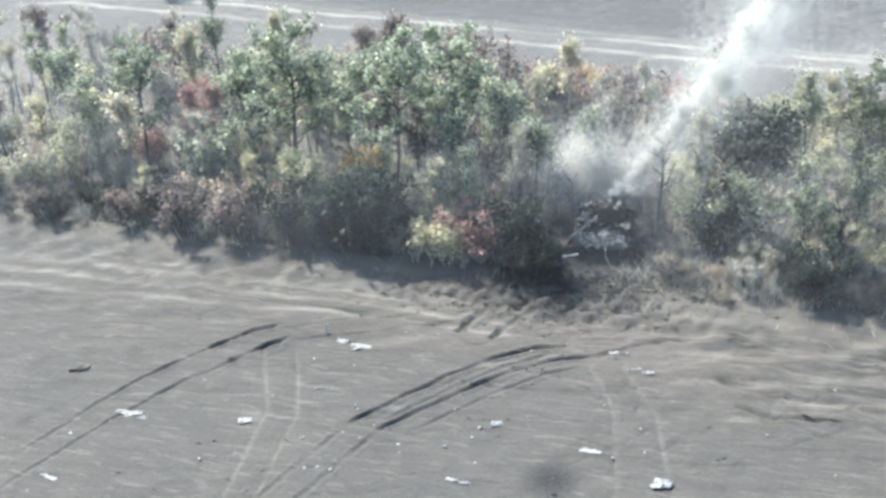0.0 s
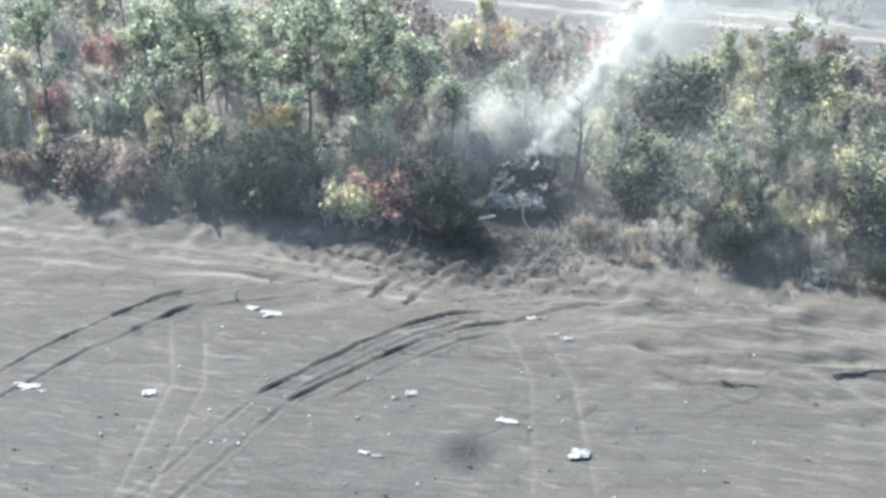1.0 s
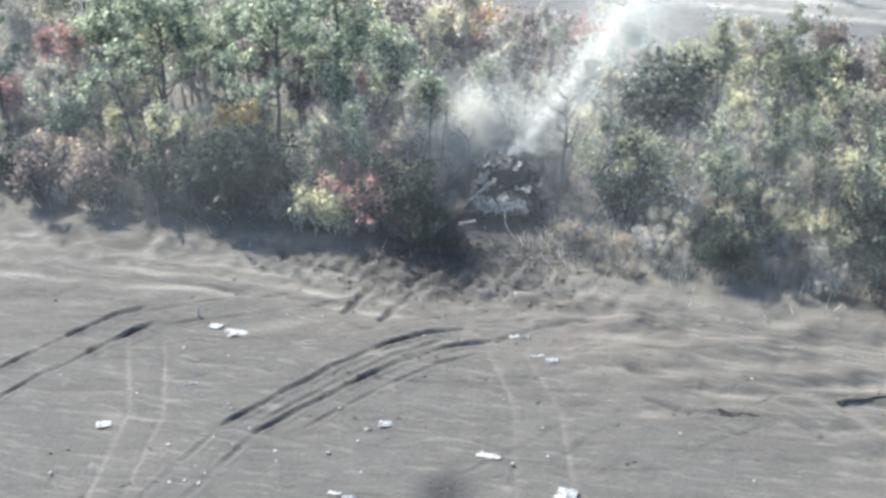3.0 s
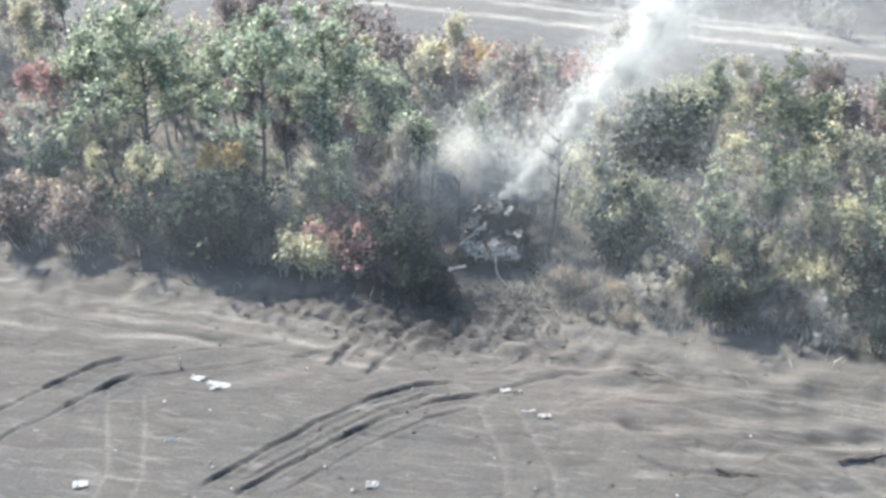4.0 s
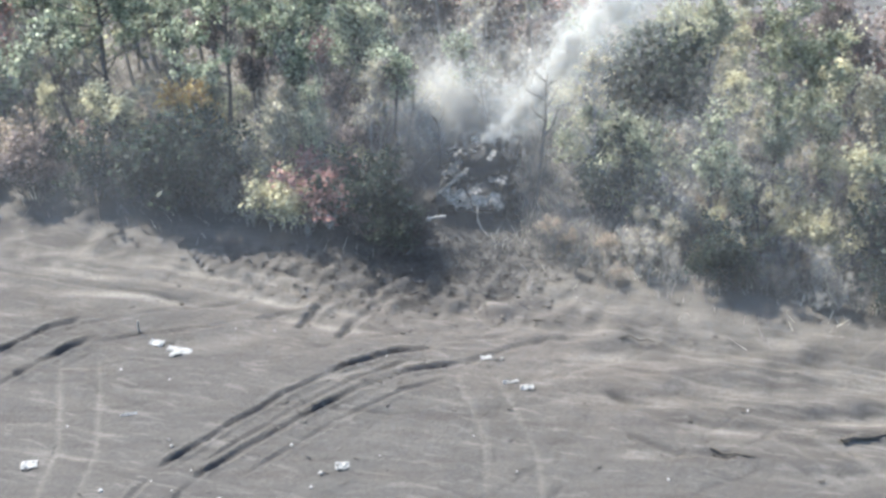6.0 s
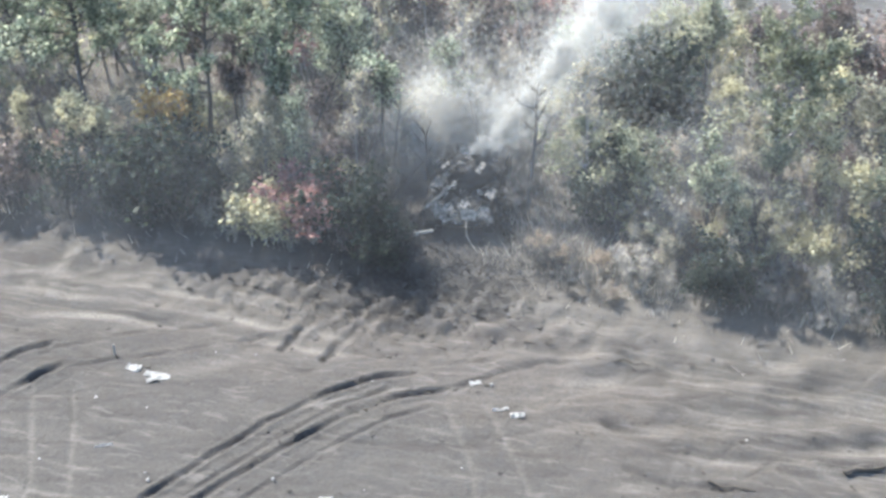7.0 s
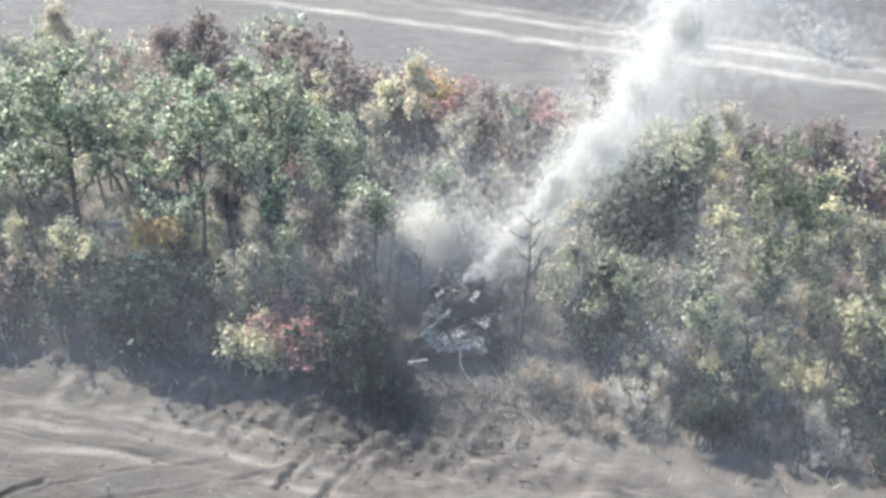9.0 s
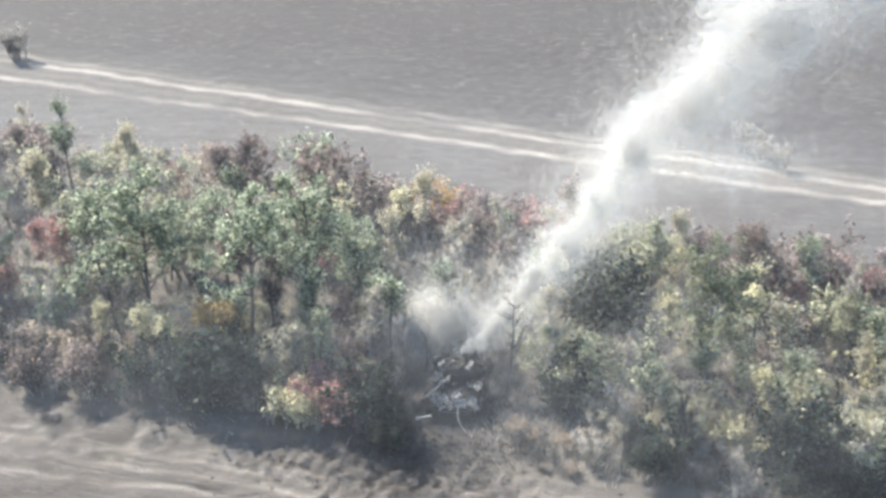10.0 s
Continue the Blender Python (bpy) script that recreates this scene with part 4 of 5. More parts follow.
def build_clods():
    """Loose earth along the ruts and in front of the wreck."""
    rng = random.Random(77)
    dark = Shape()
    for line, depth, half, tone in RUTS:
        if tone < 0.7:
            continue
        for (ax, ay), (bx, by) in zip(line, line[1:]):
            for _ in range(int(math.dist((ax, ay), (bx, by)) * 4 * tone)):
                k, o = rng.random(), rng.gauss(0, 1.6 * half)
                l = math.dist((ax, ay), (bx, by))
                x, y = ax + k * (bx - ax) - o * (by - ay) / l, ay + k * (by - ay) + o * (bx - ax) / l
                if -31 < x < 25 and y > -26:
                    r = rng.uniform(0.015, 0.045)
                    dark.box((-r, -r, -r * 0.6), (r, r, r * 0.6), pose(x, y, 0.0, 0, 0, rng.uniform(0, 90)), r * 0.35, rng)
    for _ in range(260):
        x, y = rng.gauss(-2.6, 4.4), rng.gauss(-4.8, 1.4)
        r = rng.uniform(0.02, 0.06)
        dark.box((-r * 2.4, -r, -r * 0.5), (r * 1.4, r, r * 0.7), pose(x, y, 0.0, 0, 0, rng.uniform(0, 180)), r * 0.35, rng)
    for _ in range(260):
        x, y = rng.uniform(-30, 24), rng.uniform(-26, -4)
        r = rng.uniform(0.015, 0.04)
        dark.box((-r * 3.4, -r, -r * 0.5), (r * 2.4, r, r * 0.6), pose(x, y, 0.02, 0, 0, rng.gauss(-10, 25)), r * 0.35, rng)
    tagged(new("earth_clods", dark.mesh("earth_clods", CLOD)), "dark loose clods of turned earth", "earth", kind="stuff")


CLOD = plain_material("dark_earth", (0.04, 0.035, 0.033), (0.1, 0.09, 0.08), 2.0, 0.95)
build_clods()


# ---- smoke and fire ----
PLUME = [Vector(p) for p in ((0.8, 3.5, 1.9), (3.4, 4.0, 4.4), (6.1, 4.6, 7.4), (8.6, 5.3, 10.9), (11.5, 6.2, 14.7), (15.2, 7.3, 18.4), (20.0, 8.8, 22.4), (27.0, 10.8, 27.5))]


def flakes(name, centres, sizes, rng, material):
    """Fine smoke as very many small loose flakes."""
    n = len(centres)
    u = rng.normal(size=(n, 3))
    u /= np.linalg.norm(u, axis=1)[:, None]
    w = np.cross(u, rng.normal(size=(n, 3)))
    w /= np.linalg.norm(w, axis=1)[:, None]
    s = sizes[:, None]
    v = np.stack([centres + u * s, centres - 0.5 * u * s + 0.87 * w * s, centres - 0.5 * u * s - 0.87 * w * s], 1).reshape(-1, 3)
    me = bpy.data.meshes.new(name)
    me.from_pydata(v, [], np.arange(3 * n).reshape(n, 3))
    me.materials.append(material)
    me.update()
    return new(name, me)


def in_ball(rng, n):
    d = rng.normal(size=(n, 3))
    return d / np.linalg.norm(d, axis=1)[:, None] * rng.random(n)[:, None] ** 0.4


def build_smoke():
    rng = np.random.default_rng(3)
    pts = np.array(PLUME)
    puffs = 260
    k = np.linspace(0, len(PLUME) - 1.001, puffs)
    i = k.astype(int)
    f = (k - i)[:, None]
    r = 0.33 + 0.15 * k + 0.055 * k**2
    centre = pts[i] * (1 - f) + pts[i + 1] * f + rng.normal(size=(puffs, 3)) * (0.46 * r)[:, None]
    centre += 0.1 * r[:, None] * np.sin(np.stack([2.7 * k, 3.3 * k + 1, 3.0 * k + 2], 1))
    ball = r * rng.uniform(0.45, 0.95, puffs)
    share = ball ** 1.5 * np.where(k > 3, 0.72, np.where(k < 1.2, 2.0, 1.0)) * rng.uniform(0.5, 1.3, puffs)
    which = rng.choice(puffs, 170000, p=share / share.sum())
    c = centre[which] + in_ball(rng, len(which)) * ball[which][:, None] * (0.75 + np.abs(rng.normal(0, 0.28, len(which))))[:, None]
    tagged(flakes("smoke_plume", c, 0.075 + 0.03 * rng.random(len(c)) + 0.014 * k[which], rng, SMOKE), "thick white smoke rising and drifting from the wreck", "smoke", kind="stuff")
    n = 60000
    k = 0.8 + rng.random(n) * (len(PLUME) - 1.801)
    i = k.astype(int)
    f = (k - i)[:, None]
    c = pts[i] * (1 - f) + pts[i + 1] * f + rng.normal(size=(n, 3)) * (0.3 + 0.45 * k)[:, None]
    spots = np.stack([rng.normal(-0.3, 1.2, 200), rng.uniform(5.6, 8.5, 200), 0.5 + rng.gamma(2.6, 0.7, 200)], 1)
    pick = rng.integers(0, 200, 46000)
    low = spots[pick] + rng.normal(size=(46000, 3)) * rng.uniform(0.5, 1.1, 200)[pick][:, None]
    far = np.array((22.0, 30.0, 2.0)) + rng.normal(size=(9000, 3)) * np.array((4.0, 2.5, 1.3))
    side = np.array((12.0, 4.5, 2.6)) + rng.normal(size=(15000, 3)) * np.array((5.0, 2.6, 1.5))
    c = np.concatenate([c, low, far, side])
    c = c[c[:, 2] > 0.3]
    tagged(flakes("smoke_haze", c, 0.13 + 0.06 * rng.random(len(c)), rng, HAZE), "thin pale smoke hanging among the branches", "smoke", kind="stuff")


build_smoke()


def build_veil():
    """Thin haze sheets added to lift dark tones, one above another, that lie over the strip and fade out at their
    borders.
    """
    rng = np.random.default_rng(14)
    veil = thing("drifting_smoke", pose(0, 0, 0), "very thin bluish haze sheets added over the tree strip to lift its shade", "smoke", kind="stuff")
    for height in (1.6, 3.4, 5.4, 7.6, 10.0):
        X, Y = np.meshgrid(np.linspace(-75, 65, 60), np.linspace(-14, 40, 32))
        k = np.clip(1.3 * np.minimum((X + 75) / 25, (65 - X) / 25), 0, 1) * np.clip(np.minimum((Y + 14) / 9, (40 - Y) / 10), 0, 1)
        Z = np.full(X.shape, height)
        for _ in range(7):
            a, f = rng.uniform(0, 6.28), rng.uniform(0.1, 0.45)
            Z += 0.3 * np.sin(f * (X * math.cos(a) + Y * math.sin(a)) + rng.uniform(0, 6.28))
        Y = Y - 0.22 * X
        i = np.arange(X.size).reshape(X.shape)
        me = bpy.data.meshes.new("smoke_sheet")
        me.from_pydata(np.stack([X, Y, Z], -1).reshape(-1, 3), [], np.stack([i[:-1, :-1], i[:-1, 1:], i[1:, 1:], i[1:, :-1]], -1).reshape(-1, 4))
        me.materials.append(VEIL)
        me.attributes.new("thickness", "FLOAT", "POINT").data.foreach_set("value", (k * k * (3 - 2 * k)).ravel().astype(np.float32))
        me.polygons.foreach_set("use_smooth", [True] * len(me.polygons))
        ob = new("smoke_sheet", me)
        ob.parent = veil


build_veil()


def build_fire():
    rng = random.Random(4)
    fire = thing("fire", pose(1.75, 3.3, 1.5), "small orange flames licking over the burnt deck", "fire")
    for x, y, h in ((0, 0, 0.6), (0.25, 0.1, 0.45), (-0.2, 0.1, 0.4)):
        s = Shape()
        pts = bend(rng, (x, y, 0), (0.3, 0, 1), h, 5, 0.2, 0.1)
        s.tube(pts, [0.06, 0.1, 0.085, 0.06, 0.03, 0.006], 7)
        f = new("flame", s.mesh("flame", FLAME, True))
        f.parent = fire


build_fire()


# ---- the wreck ----
def plate(rng, w, d, crumple, thick=0.03, nx=5, ny=4):
    """A bent and torn steel sheet lying in its own xy plane."""
    s = Shape()
    z = [[rng.gauss(0, crumple) for _ in range(nx + 1)] for _ in range(ny + 1)]
    for side in (0, 1):
        for j in range(ny + 1):
            for i in range(nx + 1):
                e = 0.06 * w * rng.random() if i in (0, nx) or j in (0, ny) else 0
                s.v.append(Vector((w * (i / nx - 0.5) - (e if i == nx else -e if i == 0 else 0), d * (j / ny - 0.5), z[j][i] - side * thick)))
    m = (nx + 1) * (ny + 1)
    for j in range(ny):
        for i in range(nx):
            a = j * (nx + 1) + i
            s.f.append((a, a + 1, a + nx + 2, a + nx + 1))
            s.f.append((m + a, m + a + nx + 1, m + a + nx + 2, m + a + 1))
    ring = [i for i in range(nx + 1)] + [j * (nx + 1) + nx for j in range(1, ny + 1)] + [ny * (nx + 1) + i for i in range(nx - 1, -1, -1)] + [j * (nx + 1) for j in range(ny - 1, 0, -1)]
    for a, b in zip(ring, ring[1:] + ring[:1]):
        s.f.append((b, a, m + a, m + b))
    return s


def put(name, shape, material, parent, m=None, label="", smooth=False, soft=0.0):
    ob = new(name, shape.mesh(name, material, smooth))
    if soft:
        bm = bmesh.new()
        bm.from_mesh(ob.data)
        bmesh.ops.recalc_face_normals(bm, faces=bm.faces)
        bmesh.ops.bevel(bm, geom=bm.edges[:], offset=soft, segments=1, affect="EDGES")
        bm.to_mesh(ob.data)
        bm.free()
    ob.parent = parent
    if m is not None:
        ob.matrix_basis = m
    if label:
        ob["label"] = label
    return ob


def prism(profile, x0, x1):
    """A solid from a side outline of (y, z) corners, between two widths."""
    s, n = Shape(), len(profile)
    for x in (x0, x1):
        s.v += [Vector((x, y, z)) for y, z in profile]
    s.f += [tuple(range(n)), tuple(range(2 * n - 1, n - 1, -1))]
    s.f += [(i, i + n, (i + 1) % n + n, (i + 1) % n) for i in range(n)]
    return s


def disc(r, half, hub, sides=18):
    """A dished wheel whose axle lies along x."""
    s = Shape()
    rings = ((-half, r * 0.97), (-half * 0.6, r), (half * 0.6, r), (half, r * 0.97), (half, r * 0.74), (half * 0.45, r * 0.66), (half * 0.45, hub), (half * 1.25, hub * 0.8))
    for x, q in rings:
        s.v += [Vector((x, q * math.cos(6.2832 * k / sides), q * math.sin(6.2832 * k / sides))) for k in range(sides)]
    for i in range(len(rings) - 1):
        s.f += [(i * sides + k, i * sides + (k + 1) % sides, (i + 1) * sides + (k + 1) % sides, (i + 1) * sides + k) for k in range(sides)]
    s.f += [tuple(range(sides)), tuple(range((len(rings) - 1) * sides, len(rings) * sides))]
    return s


def build_wreck():
    rng = random.Random(21)
    ob = thing("armoured_vehicle", pose(0.62, 0.35, -0.05, 1.5, -2.0, -9) @ Matrix.Scale(1.04, 4), "burnt-out tracked armoured vehicle, charred black with ash-grey plates", "vehicle wreck")
    put("hull", prism([(0.35, 0.45), (0.0, 0.8), (0.25, 0.95), (1.9, 1.38), (5.9, 1.42), (6.3, 1.1), (6.0, 0.5)], -1.05, 1.05), CHAR, ob, soft=0.03)
    for sx in (-1, 1):
        put("sponson", prism([(0.7, 0.95), (1.9, 1.36), (5.8, 1.4), (6.1, 1.0)], sx * 1.06, sx * 1.58), CHAR, ob, soft=0.025)
        belt = Shape()
        loop = [(0.55, 0.62, 90)]
        for i in range(46):
            loop.append((0.75 + 5.0 * i / 45, 0.07, 0))
            loop.append((0.75 + 5.0 * i / 45, 0.93, 0))
        for i in range(10):
            a = math.pi * (i + 0.5) / 10
            loop.append((0.75 - 0.43 * math.sin(a), 0.5 - 0.43 * math.cos(a), math.degrees(a)))
            loop.append((5.75 + 0.43 * math.sin(a), 0.5 - 0.43 * math.cos(a), -math.degrees(a)))
        for y, z, a in loop[1:]:
            belt.box((-0.24, -0.052, -0.03), (0.24, 0.052, 0.03), pose(sx * 1.32, y, z, -a, 0, 0))
            belt.box((-0.22, -0.015, -0.06), (0.22, 0.015, -0.03), pose(sx * 1.32, y, z, -a, 0, 0))
        put("track", belt, CHAR, ob, label="scorched steel track with its links")
        for i in range(6):
            w = put("road_wheel", disc(0.33, 0.13, 0.1), ASH if i % 3 == 1 else CHAR, ob, pose(sx * 1.34, 1.15 + 0.82 * i, 0.43, 0, 0, 0 if sx > 0 else 180))
            put("tyre", disc(0.365, 0.1, 0.3), RUBBER, w)
        put("sprocket", disc(0.31, 0.12, 0.12, 12), CHAR, ob, pose(sx * 1.34, 0.75, 0.52, 0, 0, 0 if sx > 0 else 180))
        put("track_guard", plate(rng, 0.62, 2.4, 0.035, 0.02, 4, 8), CHAR, ob, pose(sx * 1.34, 1.25, 1.17, 14, 3 * sx, 0), "warped charred track guard")
    for i, (x, y, z, w, d, rx, ry, rz) in enumerate(((-0.8, 0.3, 1.12, 0.6, 0.42, 62, 14, 16), (-0.15, 0.22, 1.06, 0.5, 0.6, 70, -12, -14), (0.5, 0.26, 1.2, 0.75, 0.5, 55, 12, 10), (1.15, 0.5, 1.22, 0.5, 0.6, 40, 24, -16), (0.2, 0.75, 1.36, 0.6, 0.4, 25, -20, 30), (-1.0, 0.55, 1.28, 0.5, 0.5, 48, 30, -20), (-0.5, 0.5, 1.32, 0.55, 0.4, 40, -28, 24), (0.8, 0.35, 0.98, 0.45, 0.55, 74, 18, -8), (-0.45, 0.12, 0.86, 0.5, 0.35, 80, 8, 20), (1.4, 0.2, 1.05, 0.4, 0.5, 66, -30, 12))):
        put("front_plate", plate(rng, w, d, 0.05), ASH, ob, pose(x, y, z, rx, ry, rz), "buckled ash-white front plate")
    put("glacis", plate(rng, 2.05, 1.35, 0.02, 0.05, 8, 6), CHAR, ob, pose(0, 1.0, 1.2, 15, 0, 0))
    # turret thrown askew
    ring = Shape()
    sides = 16
    for z, q in ((0, 1.12), (0.14, 1.18), (0.48, 1.0), (0.78, 0.66), (0.84, 0.0)):
        for k in range(sides):
            a = 6.2832 * k / sides
            n = 1 + 0.06 * math.sin(3 * a + z * 5) + rng.uniform(-0.03, 0.03)
            ring.v.append(Vector((q * n * math.cos(a), 1.15 * q * n * math.sin(a), z)))
    for i in range(4):
        ring.f += [(i * sides + k, i * sides + (k + 1) % sides, (i + 1) * sides + (k + 1) % sides, (i + 1) * sides + k) for k in range(sides)]
    turret = put("turret", ring, CHAR, ob, pose(0.1, 2.9, 1.46, -6, 5, -12), "blackened turret, burnt through and askew", True)
    gun = Shape()
    gun.tube([Vector((-0.05, -0.9, 0.28)), Vector((-0.3, -1.5, 0.2)), Vector((-0.9, -2.7, -0.32)), Vector((-1.05, -2.95, -0.42))], [0.1, 0.085, 0.075, 0.085], 12)
    put("gun_barrel", gun, ASH, turret, label="ash-grey gun barrel drooping to the ground")
    mantlet = Shape()
    mantlet.box((-0.35, -1.2, 0.08), (0.3, -0.85, 0.46))
    put("mantlet", mantlet, CHAR, turret, soft=0.04)
    for x, y, a in ((-0.45, 0.1, 70), (0.45, 0.25, 105)):
        lid = disc(0.3, 0.03, 0.08, 14)
        put("hatch", lid, ASH if x < 0 else CHAR, turret, pose(x, y + 0.3, 1.02, 0, a - 60, 90), "open round hatch lid" if x < 0 else "")
        put("hatch_rim", disc(0.3, 0.04, 0.24, 14), CHAR, turret, pose(x, y, 0.85, 0, 90, 0))
    # torn sheets and boxes on the decks
    for i in range(44):
        x, y = rng.uniform(-1.5, 1.4), rng.uniform(0.7, 4.4)
        put("torn_sheet", plate(rng, rng.uniform(0.35, 0.8), rng.uniform(0.25, 0.5), 0.05), ASH if i % 3 == 0 else CHAR, ob,
            pose(x, y, 1.5 + (rng.uniform(0.7, 1.05) if abs(x) < 0.9 and 2.0 < y < 3.9 else rng.uniform(-0.05, 0.2)) - max(0, 1.6 - y) * 0.3, rng.uniform(-50, 50), rng.uniform(-50, 50), rng.uniform(0, 180)))
    for x, y, z, w in ((-1.2, 2.1, 1.45, 0.5), (-1.15, 3.0, 1.47, 0.6), (1.25, 3.6, 1.47, 0.6), (-1.1, 4.4, 1.5, 0.45)):
        b = Shape()
        b.box((-0.22, -w / 2, 0), (0.22, w / 2, 0.3), None, 0.05, rng)
        put("stowage_box", b, CHAR, ob, pose(x, y, z - 0.06, 0, rng.uniform(-8, 8), rng.uniform(-10, 10)), soft=0.015)
    for i in range(16):
        rod = Shape()
        x, y = rng.uniform(-1.3, 1.3), rng.uniform(0.6, 4.4)
        a = Vector((x, y, 1.45 + (0.7 if abs(x) < 0.9 and 2.0 < y < 3.9 else 0.0) - max(0, 1.6 - y) * 0.25))
        rod.tube(bend(rng, a, (rng.gauss(0, 1), rng.gauss(0, 1), rng.uniform(0.1, 0.9)), rng.uniform(0.4, 1.0), 4, 0.25, -0.1), [0.022] * 5, 5)
        put("twisted_rod", rod, ASH if i % 4 == 0 else CHAR, ob)
    for i in range(9):
        put("ash_sheet", plate(rng, rng.uniform(0.3, 0.6), rng.uniform(0.25, 0.45), 0.07), ASH, ob,
            pose(rng.uniform(-1.35, -0.3), rng.uniform(1.3, 2.7), rng.uniform(1.55, 2.2), rng.uniform(10, 75), rng.uniform(-40, 40), rng.uniform(-50, 50)), "burnt sheet covered with white ash")
    # black plates added along the flanks, for the shadow right of the hull
    for x, y, a, w in ((1.75, 1.0, 62, 1.1), (1.85, 2.2, 48, 1.2), (1.72, 3.4, 70, 1.2), (-1.75, 1.6, -66, 1.2), (-1.72, 3.2, -72, 1.3)):
        put("added_side_plate", plate(rng, 0.85, w, 0.06, 0.025), CHAR, ob, pose(x, y, 0.75, 0, a, rng.uniform(-6, 6)), "charred side plate added to darken the flank of the hull")
    # black sheets added on the ground where the hull's shadow falls
    for i in range(10):
        put("torn_sheet", plate(rng, rng.uniform(0.3, 0.7), rng.uniform(0.25, 0.5), 0.06), CHAR, ob,
            pose(rng.uniform(1.7, 2.5), rng.uniform(0.0, 3.0), rng.uniform(0.15, 0.4), rng.uniform(-40, 40), rng.uniform(-40, 40), rng.uniform(0, 180)))
    deck = Shape()
    for i in range(9):
        deck.box((-0.85, 4.3 + 0.17 * i, 1.42), (0.85, 4.39 + 0.17 * i, 1.48))
    put("engine_grille", deck, CHAR, ob)
    hose = Shape()
    hose.tube([(0.42, 0.1, 1.0), (0.46, -0.25, 0.85), (0.5, -0.42, 0.55), (0.68, -0.62, 0.28), (0.95, -0.85, 0.1), (1.1, -1.0, 0.06)], [0.035] * 6, 8)
    put("bent_pipe", hose, ASH, ob, label="pale bent pipe hanging from the front")
    beam = Shape()
    beam.box((-0.38, -0.05, -0.05), (0.38, 0.05, 0.05))
    put("towing_beam", beam, PALE, ob, pose(-1.45, -0.25, 0.5, 0, -8, 12), "pale bent beam at the front corner", soft=0.015)
    end = Shape()
    end.box((-0.1, -0.09, -0.08), (0.1, 0.09, 0.08))
    put("beam_end", end, PALE, ob, pose(-1.86, -0.34, 0.44, 0, 20, 12), soft=0.02)
    for x in (-0.7, 0.7):
        hook = Shape()
        hook.tube([(x, 0.12, 0.62), (x, -0.06, 0.6), (x, -0.1, 0.7), (x, 0.02, 0.78)], [0.04, 0.04, 0.035, 0.03], 7)
        put("tow_hook", hook, CHAR, ob)


build_wreck()


# ---- small things on the field ----
def scrap(x, y, w, d, turn, rng):
    s = plate(rng, w, d, 0.028, 0.02, 6, 3)
    ob = new("scrap", s.mesh("scrap", PALE))
    ob.matrix_basis = pose(x, y, 0.06, 0, 0, turn)
    tagged(ob, "crumpled whitish scrap lying on the bare soil", "scrap", "pale scraps on the field")


def build_scraps():
    rng = random.Random(31)
    for x, y, w, d, n in ((-12.7, -8.9, 0.75, 0.6, 1), (-11.5, -9.6, 0.9, 0.5, 2), (-16.0, -16.4, 0.75, 0.55, 1), (0.6, -18.4, 0.9, 0.35, 2), (3.3, -11.8, 0.8, 0.4, 2),
                          (-21.9, -16.0, 0.6, 0.5, 4), (-12.8, -13.5, 0.6, 0.25, 1), (-4.8, -21.0, 0.5, 0.3, 2), (3.7, -20.9, 0.7, 0.4, 4), (-3.8, -16.5, 0.7, 0.35, 2),
                          (-24.0, -21.2, 0.9, 0.4, 1), (1.6, -9.9, 0.45, 0.3, 1), (-19.1, -12.8, 0.3, 0.2, 1)):
        for i in range(n):
            scrap(x + rng.gauss(0, 0.5) * (i > 0), y + rng.gauss(0, 0.25) * (i > 0), w * rng.uniform(0.7, 1.25), d * rng.uniform(0.4, 0.8), rng.uniform(-25, 25), rng)
    bits = Shape()
    for _ in range(46):
        x, y = rng.uniform(-28, 22), rng.uniform(-25, -7)
        if rng.random() < 0.6:
            x, y = rng.gauss(-8, 7), rng.gauss(-18, 3)
        r = rng.uniform(0.025, 0.06)
        bits.box((-r, -r, -0.02), (r, r, r), pose(x, y, 0.03, 0, 0, rng.uniform(0, 90)), r * 0.4, rng)
    tagged(new("fragments", bits.mesh("fragments", PALE)), "small white fragments strewn over the soil", "debris", kind="stuff")


build_scraps()


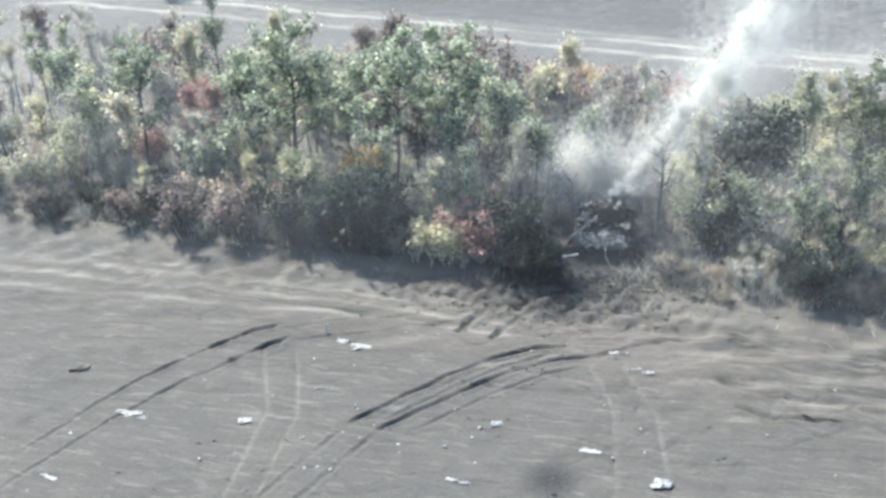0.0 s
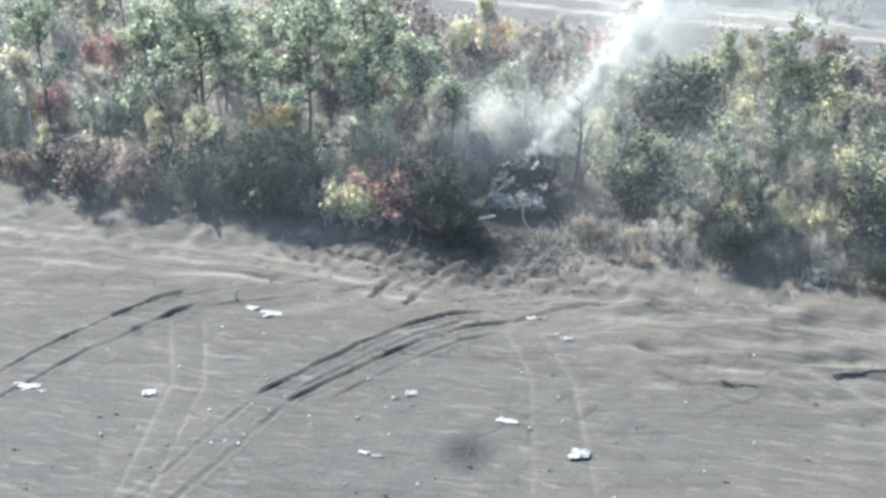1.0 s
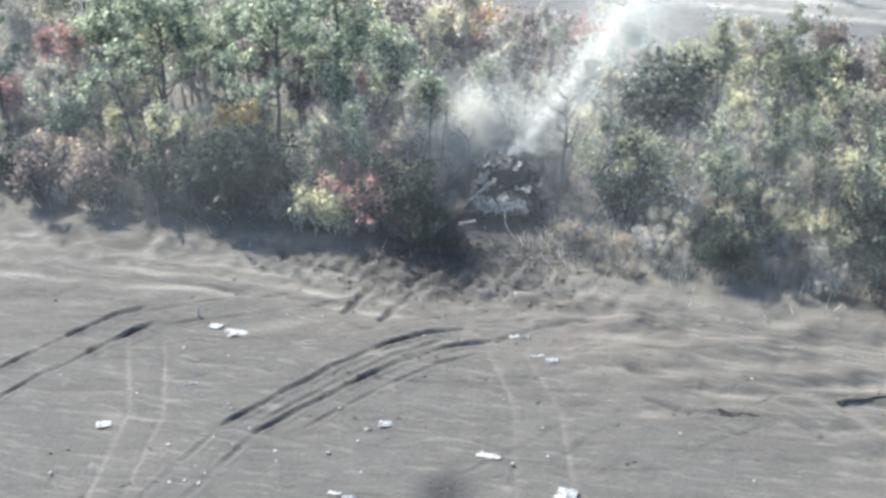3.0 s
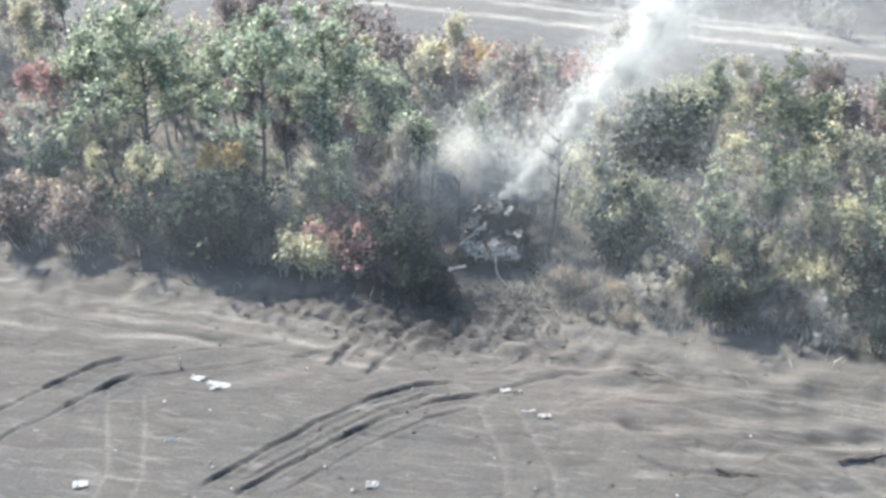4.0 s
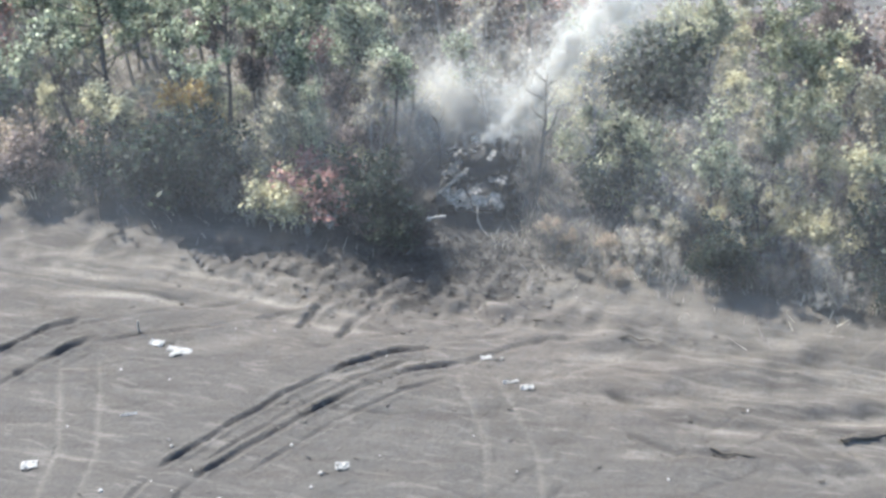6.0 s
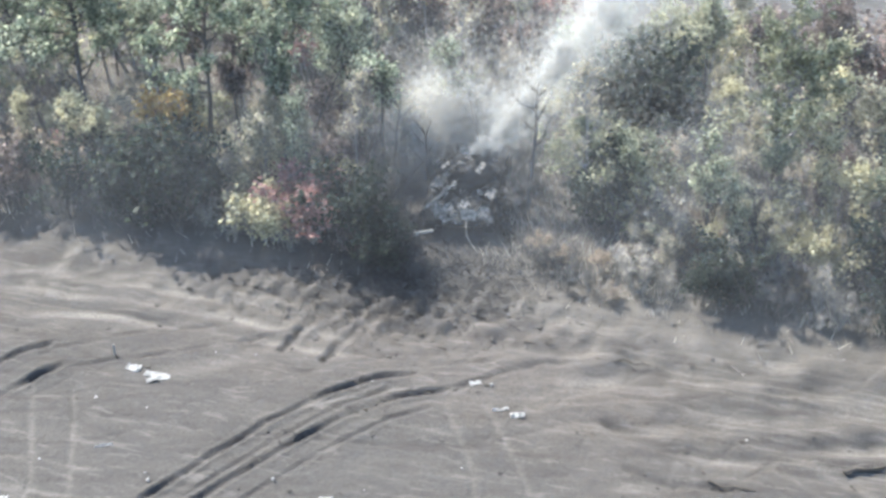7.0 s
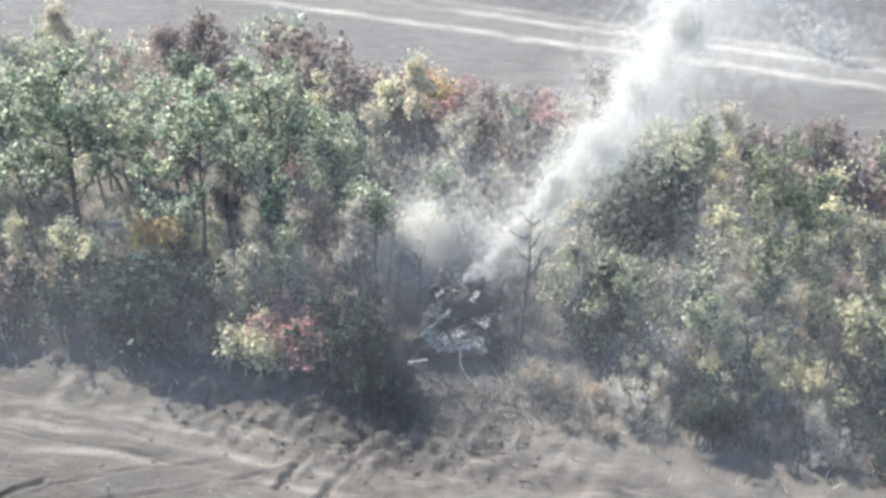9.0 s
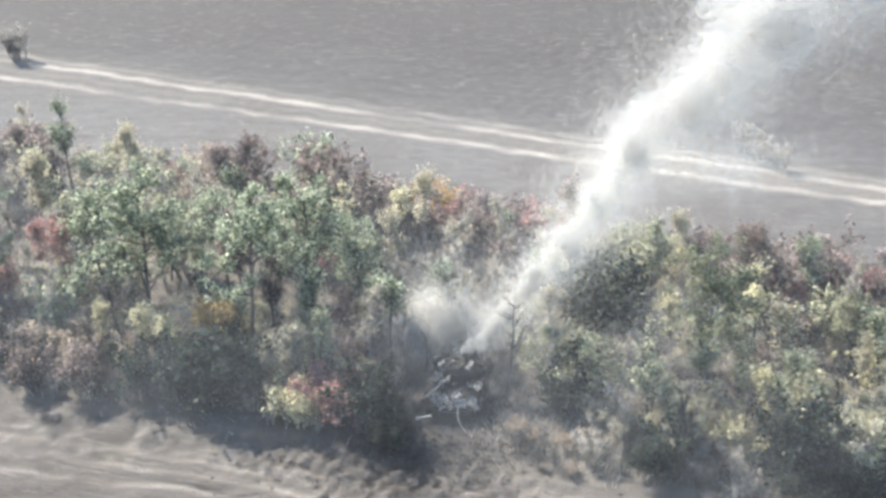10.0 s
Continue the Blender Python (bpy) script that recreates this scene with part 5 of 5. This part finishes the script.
def stake():
    s = Shape()
    s.tube([(0, 0, -0.1), (0.02, 0, 0.3), (0.05, 0.01, 0.62)], [0.045, 0.045, 0.035], 7)
    ob = new("stake", s.mesh("stake", PALE))
    ob.matrix_basis = pose(-13.7, -8.1, 0)
    tagged(ob, "thin white stake standing upright in the field", "stake")


def fallen_branch(x0, y0, x1, y1, r, seed):
    rng = random.Random(seed)
    s = Shape()
    a, b = Vector((x0, y0, 0.06)), Vector((x1, y1, 0.1))
    pts = [a.lerp(b, k / 6) + Vector((rng.gauss(0, 0.04), rng.gauss(0, 0.07), rng.uniform(0, 0.05))) for k in range(7)]
    s.tube(pts, [r * (1 - 0.11 * k) for k in range(7)], 6)
    for k in (2, 4, 5):
        s.tube(bend(rng, pts[k], (rng.gauss(0, 1), rng.gauss(0, 1), 0.3), 0.5, 3, 0.2, 0), [r * 0.4, r * 0.3, r * 0.2, r * 0.08], 4)
    ob = new("fallen_branch", s.mesh("fallen_branch", WOOD, True))
    tagged(ob, "dark broken branch lying on the bare soil", "branch", "broken branches on the field")


def stump():
    rng = random.Random(9)
    s = Shape()
    s.tube([(0, 0, -0.15), (0.02, 0, 0.2), (0.06, 0.0, 0.7), (0.16, 0.0, 1.15)], [0.3, 0.24, 0.21, 0.15], 9)
    for a in (0.4, 2.2, 4.1):
        s.tube([(0, 0, 0.2), (0.35 * math.cos(a), 0.35 * math.sin(a), 0.05), (0.6 * math.cos(a), 0.6 * math.sin(a), -0.08)], [0.13, 0.09, 0.04], 6)
    s.tube([(0.14, 0, 1.1), (0.24, 0, 1.4), (0.2, 0.02, 1.5)], [0.06, 0.04, 0.01], 5)
    ob = new("tree_stump", s.mesh("tree_stump", WOOD, True))
    ob.matrix_basis = pose(7.9, -1.7, 0)
    tagged(ob, "dark splintered tree stump among dry grass", "stump")


stake()
stump()
fallen_branch(10.2, -15.5, 11.9, -15.9, 0.06, 1)
fallen_branch(15.2, -14.9, 18.0, -14.5, 0.09, 2)
fallen_branch(6.6, -8.5, 8.8, -9.0, 0.06, 3)
fallen_branch(3.6, -7.4, 4.9, -7.6, 0.06, 4)
fallen_branch(-26.6, -12.1, -25.6, -12.0, 0.14, 5)
